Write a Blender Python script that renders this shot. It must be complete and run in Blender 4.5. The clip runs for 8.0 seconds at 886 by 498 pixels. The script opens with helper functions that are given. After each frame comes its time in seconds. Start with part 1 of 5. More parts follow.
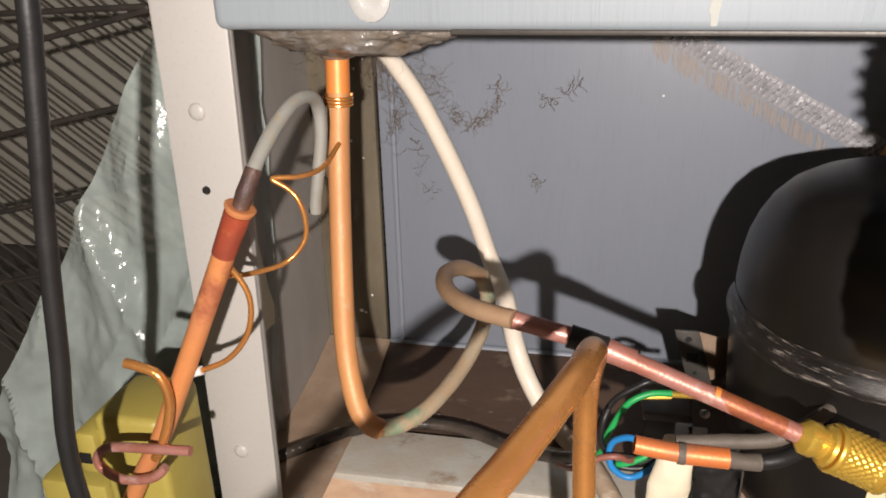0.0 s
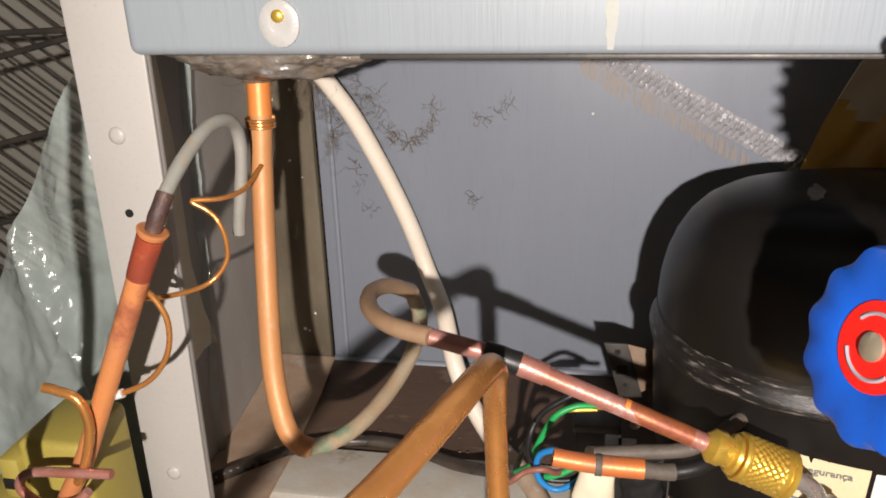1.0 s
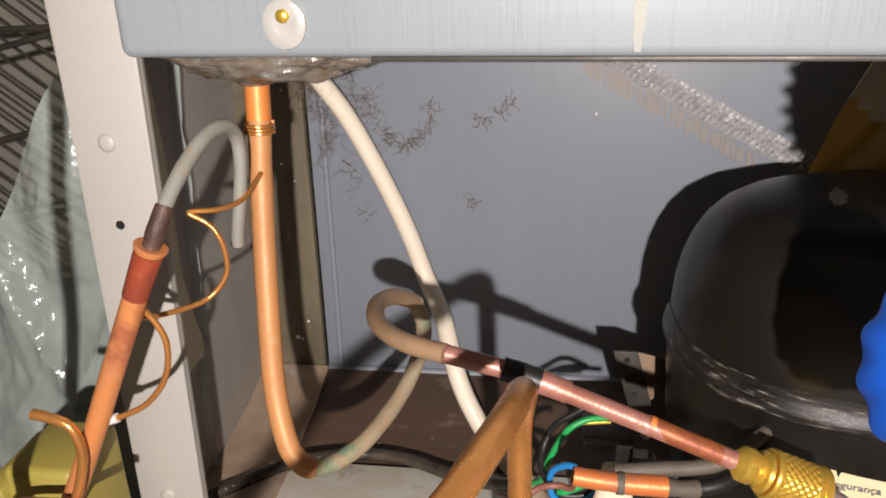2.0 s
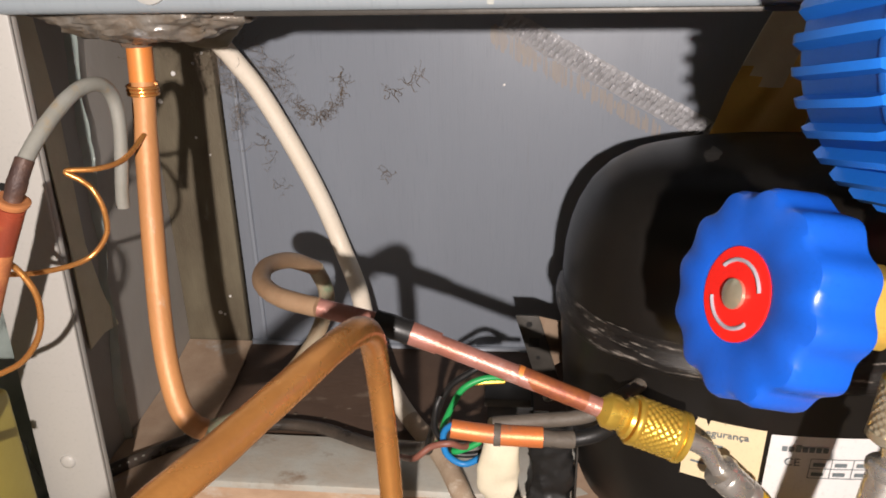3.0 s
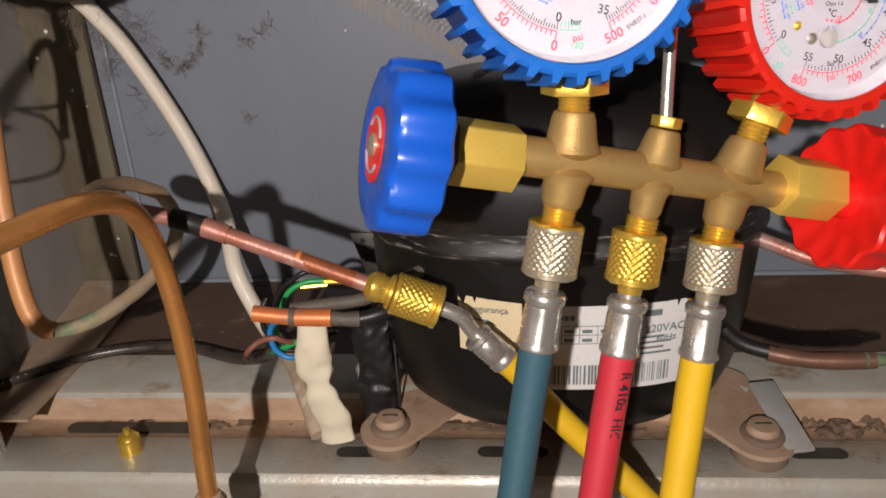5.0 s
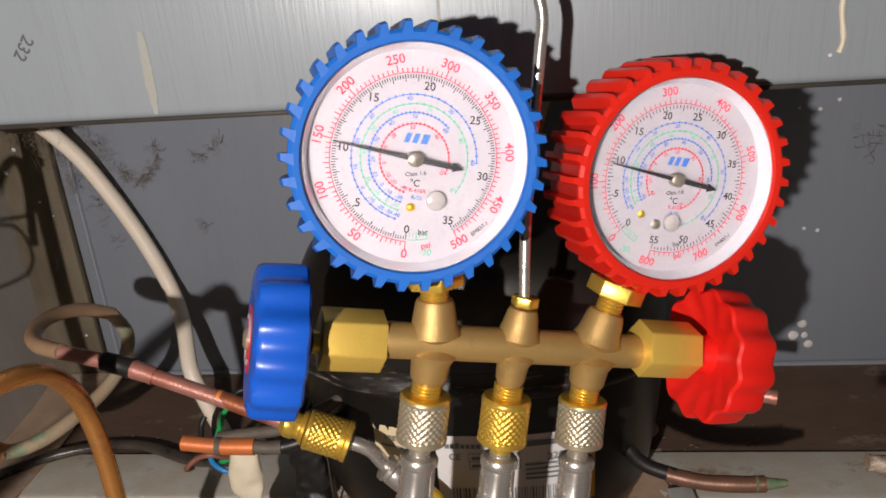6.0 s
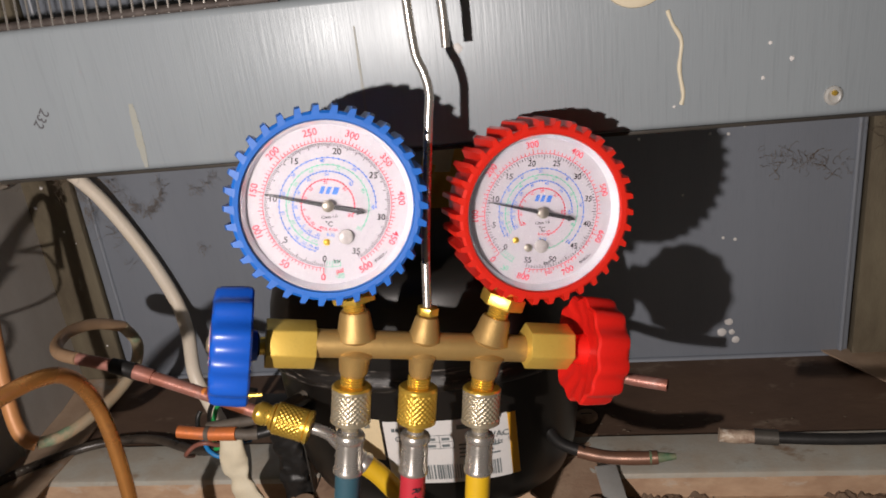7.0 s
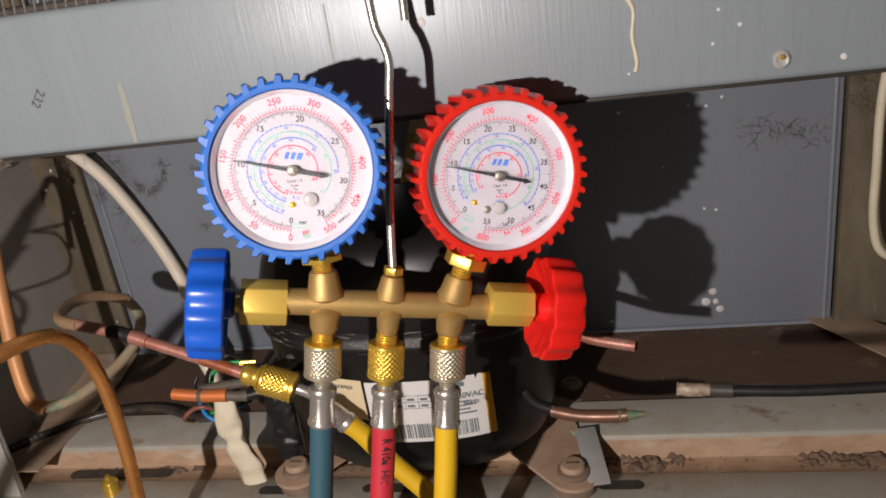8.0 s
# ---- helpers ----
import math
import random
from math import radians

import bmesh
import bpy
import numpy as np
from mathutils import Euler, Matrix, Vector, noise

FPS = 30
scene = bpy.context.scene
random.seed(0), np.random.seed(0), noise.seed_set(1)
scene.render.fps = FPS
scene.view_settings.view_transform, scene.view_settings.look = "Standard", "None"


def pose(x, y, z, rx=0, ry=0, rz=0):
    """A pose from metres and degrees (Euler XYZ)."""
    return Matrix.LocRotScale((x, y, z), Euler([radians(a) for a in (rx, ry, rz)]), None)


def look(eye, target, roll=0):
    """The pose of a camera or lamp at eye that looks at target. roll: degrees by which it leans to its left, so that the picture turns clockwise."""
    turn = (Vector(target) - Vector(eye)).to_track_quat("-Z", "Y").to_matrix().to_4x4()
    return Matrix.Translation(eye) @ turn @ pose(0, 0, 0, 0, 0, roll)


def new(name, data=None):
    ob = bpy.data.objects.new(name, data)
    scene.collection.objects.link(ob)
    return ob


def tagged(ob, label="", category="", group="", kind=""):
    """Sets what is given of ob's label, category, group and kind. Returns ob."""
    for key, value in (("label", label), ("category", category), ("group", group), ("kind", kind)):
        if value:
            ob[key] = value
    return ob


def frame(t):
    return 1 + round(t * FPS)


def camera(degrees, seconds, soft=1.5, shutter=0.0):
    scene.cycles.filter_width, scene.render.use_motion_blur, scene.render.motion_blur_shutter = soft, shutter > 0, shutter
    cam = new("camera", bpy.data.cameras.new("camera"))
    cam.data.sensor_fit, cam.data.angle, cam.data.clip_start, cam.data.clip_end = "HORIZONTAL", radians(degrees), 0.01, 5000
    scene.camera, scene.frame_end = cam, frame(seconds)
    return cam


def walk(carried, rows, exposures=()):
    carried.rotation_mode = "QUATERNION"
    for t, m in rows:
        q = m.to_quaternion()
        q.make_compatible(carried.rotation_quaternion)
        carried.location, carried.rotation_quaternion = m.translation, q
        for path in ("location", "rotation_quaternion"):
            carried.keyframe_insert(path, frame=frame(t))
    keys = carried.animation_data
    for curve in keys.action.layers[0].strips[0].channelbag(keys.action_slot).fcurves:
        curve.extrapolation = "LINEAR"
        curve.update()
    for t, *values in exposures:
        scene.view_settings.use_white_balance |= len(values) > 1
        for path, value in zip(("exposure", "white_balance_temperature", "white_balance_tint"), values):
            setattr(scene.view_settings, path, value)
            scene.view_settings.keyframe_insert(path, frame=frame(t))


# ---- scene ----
cam = camera(60.0, 8.0, soft=1.8)
PATH = [
    (0, (0.0262, -0.0045, 0.3297), (-0.0103, 0.1757, 0.2509), -1.3),
    (0.3, (0.0434, 0.0003, 0.3200), (0.0079, 0.1808, 0.2414), -1.4),
    (0.5, (0.0397, -0.0034, 0.3242), (0.0060, 0.1780, 0.2469), -1.4),
    (1, (0.0520, -0.0046, 0.3332), (0.0216, 0.1781, 0.2577), -1.4),
    (2.3, (0.0300, 0.0147, 0.3342), (0.0078, 0.1978, 0.2569), -1.2),
    (2.5, (0.0479, 0.0153, 0.3287), (0.0264, 0.1988, 0.2520), -1.2),
    (3, (0.0788, 0.0043, 0.3188), (0.0597, 0.1876, 0.2412), -1.2),
    (3.5, (0.0913, -0.0039, 0.3137), (0.0747, 0.1789, 0.2342), -1.4),
    (4, (0.1293, -0.0207, 0.2951), (0.1150, 0.1614, 0.2137), -1.7),
    (4.2, (0.1385, -0.0369, 0.2854), (0.1262, 0.1458, 0.2048), -2.0),
    (5.3, (0.1999, -0.0523, 0.3148), (0.1818, 0.1302, 0.2351), -3.3),
    (5.5, (0.2132, -0.0457, 0.3339), (0.1961, 0.1377, 0.2560), -3.2),
    (6, (0.2393, -0.0502, 0.3597), (0.2181, 0.1341, 0.2849), -4.3),
    (6.5, (0.2638, -0.0739, 0.3772), (0.2390, 0.1104, 0.3036), -5.4),
    (7, (0.3055, -0.1200, 0.3948), (0.2763, 0.0639, 0.3217), -6.7),
    (7.5, (0.3241, -0.1419, 0.3942), (0.2900, 0.0410, 0.3209), -7.8),
    (8, (0.3418, -0.1422, 0.3843), (0.3053, 0.0399, 0.3102), -8.2),
]
walk(cam, [(t, look(eye, target, roll)) for t, eye, target, roll in PATH],
     [(0, 0.15), (2.5, 0.08), (3.5, -0.08), (4, -0.32), (5.5, -0.66), (7, -0.80), (8, -0.72)])

# ---- light: one small hand torch in front of the open compartment, dim room light ----
world = bpy.data.worlds.new("world")
scene.world = world
world.use_nodes = True
world.node_tree.nodes["Background"].inputs[0].default_value = (0.75, 0.8, 0.9, 1)
world.node_tree.nodes["Background"].inputs[1].default_value = 0.02
torch = bpy.data.lights.new("torch", "POINT")
torch.energy, torch.shadow_soft_size, torch.color = 33.0, 0.007, (1.0, 0.90, 0.85)
new("torch", torch).location = (0.095, -0.34, 0.388)


# ---- materials ----
def mat(name, col, rough=0.5, metal=0.0, col2=None, scale=60.0, amount=0.5, bump=0.1, fine=600.0, stretch=(1, 1, 1),
        stain=None, stain_scale=14.0, stain_at=0.58, coat=0.0, island=0.0):
    m = bpy.data.materials.new(name)
    m.use_nodes = True
    nt = m.node_tree
    n, l = nt.nodes, nt.links
    b = n["Principled BSDF"]
    b.inputs["Roughness"].default_value = rough
    b.inputs["Metallic"].default_value = metal
    b.inputs["Coat Weight"].default_value = coat
    geo = n.new("ShaderNodeNewGeometry")
    mp = n.new("ShaderNodeMapping")
    mp.inputs["Scale"].default_value = stretch
    l.new(geo.outputs["Position"], mp.inputs["Vector"])

    def noise_tex(s, detail=5.0, rg=0.6):
        t = n.new("ShaderNodeTexNoise")
        t.inputs["Scale"].default_value = s
        t.inputs["Detail"].default_value = detail
        t.inputs["Roughness"].default_value = rg
        l.new(mp.outputs["Vector"], t.inputs["Vector"])
        return t

    def mix(a, c, fac):
        x = n.new("ShaderNodeMix")
        x.data_type = "RGBA"
        l.new(fac, x.inputs["Factor"])
        for v, i in ((a, 6), (c, 7)):
            if isinstance(v, tuple):
                x.inputs[i].default_value = (*v, 1)
            else:
                l.new(v, x.inputs[i])
        return x.outputs[2]

    def ramp(out, a, c):
        r = n.new("ShaderNodeMapRange")
        r.inputs["From Min"].default_value, r.inputs["From Max"].default_value = a, c
        l.new(out, r.inputs["Value"])
        return r.outputs["Result"]

    big, small = noise_tex(scale), noise_tex(fine, 3.0)
    c2 = col2 or tuple(v * 0.72 for v in col)
    c = mix(col, c2, ramp(big.outputs["Fac"], 0.5 - 0.28 * amount, 0.5 + 0.55 * (1.2 - amount)))
    dark = tuple(v * 0.8 for v in col)
    c = mix(c, dark, ramp(small.outputs["Fac"], 0.55, 0.9))
    if stain:
        st = noise_tex(stain_scale, 7.0, 0.68)
        c = mix(c, stain, ramp(st.outputs["Fac"], stain_at, stain_at + 0.13))
    l.new(c, b.inputs["Base Color"])
    rr = n.new("ShaderNodeMapRange")
    rr.inputs["To Min"].default_value, rr.inputs["To Max"].default_value = max(0.02, rough - 0.1), min(1.0, rough + 0.14)
    l.new(big.outputs["Fac"], rr.inputs["Value"])
    l.new(rr.outputs["Result"], b.inputs["Roughness"])
    if bump:
        bp = n.new("ShaderNodeBump")
        bp.inputs["Strength"].default_value = bump
        bp.inputs["Distance"].default_value = 0.001
        ad = n.new("ShaderNodeMath")
        l.new(big.outputs["Fac"], ad.inputs[0])
        l.new(small.outputs["Fac"], ad.inputs[1])
        l.new(ad.outputs[0], bp.inputs["Height"])
        l.new(bp.outputs["Normal"], b.inputs["Normal"])
    return m


WALL = mat("blue_grey_painted_sheet", (0.222, 0.245, 0.283), 0.40, 0.0, (0.195, 0.215, 0.25), 9, 0.6, 0.12, 420, (2.5, 1, 0.10), (0.17, 0.15, 0.135), 16, 0.66)
BEAM = mat("foil_faced_sheet", (0.300, 0.338, 0.362), 0.36, 0.08, (0.262, 0.295, 0.32), 9, 0.6, 0.12, 300, (2.5, 1, 0.10), (0.36, 0.35, 0.31), 7, 0.68)
POST = mat("light_grey_enamel", (0.42, 0.405, 0.375), 0.42, 0, (0.39, 0.375, 0.345), 20, 0.5, 0.04, 500, (1, 1, 1), (0.31, 0.28, 0.235), 30, 0.70)
SIDE = mat("dusty_brown_grey_sheet", (0.36, 0.34, 0.315), 0.55, 0, (0.28, 0.255, 0.225), 18, 0.7, 0.15, 500, (1, 1, 0.5), (0.22, 0.175, 0.135), 30, 0.62)
CORNER = mat("olive_brown_dusty_strip", (0.17, 0.145, 0.095), 0.75, 0, (0.09, 0.07, 0.045), 40, 0.8, 0.5, 700, (1, 1, 0.35), (0.24, 0.21, 0.16), 45, 0.60)
BROWN = mat("rust_brown_pan", (0.115, 0.072, 0.048), 0.6, 0, (0.075, 0.045, 0.03), 24, 0.8, 0.4, 300, (0.5, 1, 1), (0.20, 0.15, 0.11), 40, 0.60)
BASE = mat("galvanised_base_sheet", (0.50, 0.51, 0.465), 0.38, 0.22, (0.45, 0.395, 0.32), 48, 0.9, 0.3, 420, (0.8, 1, 1), (0.27, 0.18, 0.115), 36, 0.58)
TANDUST = mat("tan_dust_on_steel", (0.54, 0.38, 0.25), 0.75, 0, (0.36, 0.23, 0.145), 60, 0.95, 0.4, 420, (0.5, 1, 1), (0.50, 0.47, 0.41), 34, 0.58)
GRIME = mat("dark_grimy_fluff", (0.105, 0.070, 0.046), 0.95, 0, (0.20, 0.135, 0.09), 140, 0.9, 0.5, 900)
GUSSET = mat("dusty_metal_flange", (0.44, 0.33, 0.235), 0.6, 0.1, (0.32, 0.22, 0.15), 40, 0.9, 0.3, 500, (1, 1, 1), (0.42, 0.40, 0.36), 34, 0.60)
COPPER = mat("aged_copper", (0.80, 0.37, 0.105), 0.25, 0.68, (0.58, 0.25, 0.075), 40, 0.9, 0.12, 700, (1, 1, 1), (0.36, 0.19, 0.10), 36, 0.61)
RISER = mat("matt_tarnished_copper", (0.62, 0.285, 0.105), 0.48, 0.12, (0.48, 0.225, 0.09), 34, 0.9, 0.18, 600, (1, 1, 0.5), (0.52, 0.43, 0.33), 60, 0.60)
TINTED = mat("heat_tinted_orange_copper", (0.70, 0.275, 0.085), 0.38, 0.25, (0.58, 0.23, 0.10), 26, 0.9, 0.14, 600, (1, 1, 1), (0.34, 0.10, 0.055), 22, 0.58)
ORANGE = mat("orange_lacquered_copper", (0.80, 0.26, 0.05), 0.45, 0.2, (0.66, 0.24, 0.07), 60, 0.6, 0.06)
PINKCU = mat("heat_tinted_copper", (0.52, 0.27, 0.235), 0.36, 0.38, (0.38, 0.15, 0.105), 60, 1.0, 0.2, 700, (1, 1, 1), (0.60, 0.41, 0.36), 50, 0.56)
GREENCU = mat("verdigris_tube", (0.46, 0.30, 0.17), 0.58, 0.08, (0.40, 0.34, 0.24), 50, 0.9, 0.35, 700, (1, 1, 1), (0.20, 0.27, 0.17), 42, 0.53)
GREYTUBE = mat("dull_grey_tube", (0.35, 0.345, 0.31), 0.5, 0.2, (0.28, 0.275, 0.235), 60, 0.8, 0.15, 500, (1, 1, 1), (0.38, 0.28, 0.15), 40, 0.57)
REDCU = mat("heat_darkened_copper", (0.44, 0.085, 0.04), 0.30, 0.35, (0.24, 0.06, 0.04), 46, 0.9, 0.15, 700, (1, 1, 1), (0.55, 0.20, 0.07), 40, 0.56)
NECK = mat("burnt_brazed_neck", (0.16, 0.085, 0.055), 0.5, 0.2, (0.06, 0.035, 0.03), 90, 1.0, 0.4, 700, (1, 1, 1), (0.40, 0.28, 0.15), 80, 0.60)
WHITEHOSE = mat("cream_white_hose", (0.84, 0.76, 0.64), 0.4, 0, (0.80, 0.69, 0.54), 30, 0.6, 0.05, 500, (1, 1, 1), (0.58, 0.46, 0.34), 22, 0.72)
BRASS = mat("yellow_brass", (0.84, 0.57, 0.10), 0.28, 0.72, (0.74, 0.46, 0.07), 60, 0.7, 0.08)
SATIN = mat("satin_hexagon_brass", (0.80, 0.56, 0.12), 0.34, 0.40, (0.70, 0.46, 0.08), 60, 0.7, 0.05)
CAST = mat("matt_cast_brass", (0.54, 0.36, 0.135), 0.46, 0.60, (0.46, 0.29, 0.10), 70, 0.7, 0.2, 1400, (1, 1, 1), (0.40, 0.25, 0.10), 40, 0.62)
NICKEL = mat("nickel_plated", (0.64, 0.58, 0.45), 0.28, 0.72, (0.56, 0.47, 0.30), 90, 0.7, 0.04)
STEEL = mat("bright_steel", (0.66, 0.63, 0.58), 0.26, 0.8, (0.54, 0.51, 0.47), 120, 0.6, 0.04)
BLUE = mat("blue_moulded_plastic", (0.008, 0.095, 0.53), 0.30, 0, (0.008, 0.08, 0.46), 40, 0.5, 0.03)
BLUERUB = mat("blue_rubber_boot", (0.010, 0.140, 0.56), 0.42, 0, (0.010, 0.115, 0.48), 40, 0.5, 0.05)
RED = mat("red_moulded_plastic", (0.80, 0.018, 0.012), 0.32, 0, (0.72, 0.014, 0.01), 40, 0.5, 0.03)
REDRUB = mat("red_rubber_boot", (0.74, 0.022, 0.010), 0.38, 0, (0.64, 0.018, 0.01), 40, 0.5, 0.05)
DIAL = mat("white_dial_paper", (0.36, 0.345, 0.38), 0.55, 0, (0.335, 0.32, 0.355), 30, 0.5, 0.0)
INKR = mat("red_ink", (0.62, 0.035, 0.07), 0.6, bump=0)
INKK = mat("black_ink", (0.025, 0.025, 0.03), 0.5, bump=0)
PENCIL = mat("faded_marker", (0.10, 0.10, 0.11), 0.7, bump=0)
INKB = mat("blue_ink", (0.05, 0.16, 0.55), 0.6, bump=0)
INKG = mat("green_ink", (0.10, 0.42, 0.28), 0.6, bump=0)
BLACK = mat("black_enamel", (0.0060, 0.0052, 0.0044), 0.33, 0, (0.010, 0.0085, 0.007), 14, 0.7, 0.03, 300, (1, 1, 1), (0.034, 0.028, 0.022), 34, 0.70)
SCUFF = mat("scuffed_black_enamel", (0.006, 0.0055, 0.005), 0.34, 0, (0.020, 0.017, 0.015), 120, 0.8, 0.3, 900, (0.35, 0.35, 2.4), (0.26, 0.23, 0.20), 210, 0.55)
BLACKP = mat("black_plastic", (0.010, 0.010, 0.010), 0.42, 0, (0.016, 0.015, 0.014), 60, 0.7, 0.08)
CABLE = mat("dusty_black_cable", (0.014, 0.013, 0.012), 0.28, 0, (0.075, 0.058, 0.045), 60, 0.9, 0.15, 500, (1, 1, 1), (0.20, 0.155, 0.115), 75, 0.61)
DARKPLATE = mat("grey_dusty_bracket", (0.075, 0.068, 0.058), 0.45, 0.3, (0.04, 0.035, 0.03), 60, 0.8, 0.1)
LABEL = mat("white_label_paper", (0.72, 0.71, 0.70), 0.4, 0, (0.66, 0.65, 0.63), 30, 0.5, 0.01)
CREAM = mat("cream_label_paper", (0.72, 0.60, 0.38), 0.5, 0, (0.66, 0.54, 0.34), 30, 0.5, 0.01)
AMBER = mat("amber_label_print", (0.80, 0.42, 0.02), 0.5, 0, (0.72, 0.36, 0.02), 30, 0.5, 0.01)
GREYPRINT = mat("slate_label_print", (0.16, 0.19, 0.20), 0.5, bump=0)
TAPE = mat("yellowed_masking_tape", (0.74, 0.66, 0.46), 0.6, 0, (0.66, 0.56, 0.36), 35, 0.7, 0.15)
TAPEY = mat("stained_yellow_tape", (0.70, 0.42, 0.08), 0.45, 0, (0.60, 0.34, 0.06), 35, 0.7, 0.15)
TIE = mat("cream_paper_tape", (0.74, 0.68, 0.52), 0.55, 0, (0.62, 0.54, 0.38), 40, 0.7, 0.15)
HOSEB = mat("slate_blue_rubber_hose", (0.035, 0.10, 0.135), 0.5, 0, (0.03, 0.085, 0.115), 40, 0.6, 0.05)
HOSER = mat("red_rubber_hose", (0.55, 0.03, 0.05), 0.5, 0, (0.48, 0.025, 0.04), 40, 0.6, 0.05)
HOSEY = mat("yellow_rubber_hose", (0.74, 0.46, 0.015), 0.48, 0, (0.66, 0.40, 0.012), 40, 0.6, 0.05)
WIREG = mat("green_insulation", (0.02, 0.36, 0.09), 0.4, bump=0)
WIREB = mat("blue_insulation", (0.02, 0.22, 0.55), 0.4, bump=0)
WIRER = mat("brown_insulation", (0.26, 0.10, 0.07), 0.45, bump=0)
OLIVE = mat("olive_yellow_plastic", (0.34, 0.28, 0.06), 0.45, 0, (0.30, 0.24, 0.05), 40, 0.5, 0.05)
DIRT = mat("dust_and_lint", (0.20, 0.155, 0.11), 0.95, 0, (0.12, 0.09, 0.065), 120, 0.8, 0.3)
FOIL = mat("grimy_sealed_foil", (0.235, 0.225, 0.205), 0.32, 0.15, (0.15, 0.115, 0.08), 80, 0.95, 0.7, 220, (1, 1, 1), (0.40, 0.41, 0.42), 60, 0.57)
RACKM = mat("dark_coated_wire", (0.035, 0.033, 0.03), 0.5, 0.2, (0.07, 0.055, 0.045), 60, 0.8, 0.1)
ROOM = mat("pale_room_wall", (0.34, 0.325, 0.275), 0.8, 0, (0.29, 0.275, 0.23), 4, 0.7, 0.05, 90, (1, 1, 1), (0.27, 0.24, 0.19), 3.0, 0.62)
BROWNTUBE = mat("dusty_brown_grey_tube", (0.13, 0.11, 0.088), 0.6, 0.05, (0.085, 0.07, 0.055), 70, 0.9, 0.3, 600, (1, 1, 1), (0.21, 0.175, 0.13), 60, 0.62)
STUBCU = mat("blotched_orange_copper", (0.70, 0.20, 0.045), 0.40, 0.3, (0.56, 0.17, 0.06), 80, 0.9, 0.12, 700, (1, 1, 1), (0.30, 0.17, 0.12), 60, 0.56)
FLAKE = mat("flaking_painted_metal", (0.50, 0.41, 0.31), 0.6, 0.1, (0.20, 0.13, 0.09), 120, 1.0, 0.5, 700, (1, 1, 1), (0.70, 0.64, 0.54), 110, 0.54)
CUPM = mat("milky_plastic_cup", (0.44, 0.44, 0.42), 0.3, 0, (0.38, 0.375, 0.35), 70, 0.8, 0.2)
TANBRUSH = mat("brushed_tan_stain", (0.285, 0.25, 0.215), 0.5, 0, (0.25, 0.235, 0.235), 120, 0.9, 0.2, 500, (3, 1, 0.3))
SPOTS = mat("white_paint_fleck", (0.72, 0.70, 0.68), 0.6, bump=0)
BEAD = mat("silver_sealant", (0.42, 0.42, 0.44), 0.34, 0.1, (0.33, 0.325, 0.33), 160, 0.9, 0.5, 500)
BAKE = mat("dark_painted_condenser", (0.05, 0.04, 0.035), 0.6, 0.3, (0.12, 0.10, 0.09), 90, 0.8, 0.2)


def clear(name, rough, col=(1, 1, 1), ior=1.45, mixin=0.0, milk=(0.6, 0.65, 0.62)):
    m = bpy.data.materials.new(name)
    m.use_nodes = True
    n, l = m.node_tree.nodes, m.node_tree.links
    b = n["Principled BSDF"]
    b.inputs["Base Color"].default_value = (*col, 1)
    b.inputs["Roughness"].default_value = rough
    b.inputs["IOR"].default_value = ior
    b.inputs["Transmission Weight"].default_value = 1.0 - mixin
    if mixin:
        b.inputs["Base Color"].default_value = (*milk, 1)
        t = n.new("ShaderNodeTexNoise")
        t.inputs["Scale"].default_value = 38
        t.inputs["Detail"].default_value = 4
        g = n.new("ShaderNodeNewGeometry")
        l.new(g.outputs["Position"], t.inputs["Vector"])
        bp = n.new("ShaderNodeBump")
        bp.inputs["Strength"].default_value, bp.inputs["Distance"].default_value = 0.7, 0.006
        l.new(t.outputs["Fac"], bp.inputs["Height"])
        l.new(bp.outputs["Normal"], b.inputs["Normal"])
    return m


GLASS = clear("clear_gauge_lens", 0.03, ior=1.2)
BAG = bpy.data.materials.new("cloudy_polythene")
BAG.use_nodes = True
_n, _l = BAG.node_tree.nodes, BAG.node_tree.links
_b = _n["Principled BSDF"]
_b.inputs["Base Color"].default_value = (0.43, 0.50, 0.465, 1)
_b.inputs["Roughness"].default_value = 0.13
_b.inputs["Specular IOR Level"].default_value = 0.8
_t = _n.new("ShaderNodeTexNoise")
_t.inputs["Scale"].default_value, _t.inputs["Detail"].default_value = 26, 6
_g = _n.new("ShaderNodeNewGeometry")
_l.new(_g.outputs["Position"], _t.inputs["Vector"])
_bp = _n.new("ShaderNodeBump")
_bp.inputs["Strength"].default_value, _bp.inputs["Distance"].default_value = 0.45, 0.01
_l.new(_t.outputs["Fac"], _bp.inputs["Height"])
_l.new(_bp.outputs["Normal"], _b.inputs["Normal"])
_tr, _mx, _mr = _n.new("ShaderNodeBsdfTransparent"), _n.new("ShaderNodeMixShader"), _n.new("ShaderNodeMapRange")
_mr.inputs["To Min"].default_value, _mr.inputs["To Max"].default_value = 0.15, 0.70
_l.new(_t.outputs["Fac"], _mr.inputs["Value"])
_l.new(_mr.outputs["Result"], _mx.inputs["Fac"])
_l.new(_b.outputs["BSDF"], _mx.inputs[1])
_l.new(_tr.outputs["BSDF"], _mx.inputs[2])
_l.new(_mx.outputs["Shader"], _n["Material Output"].inputs["Surface"])


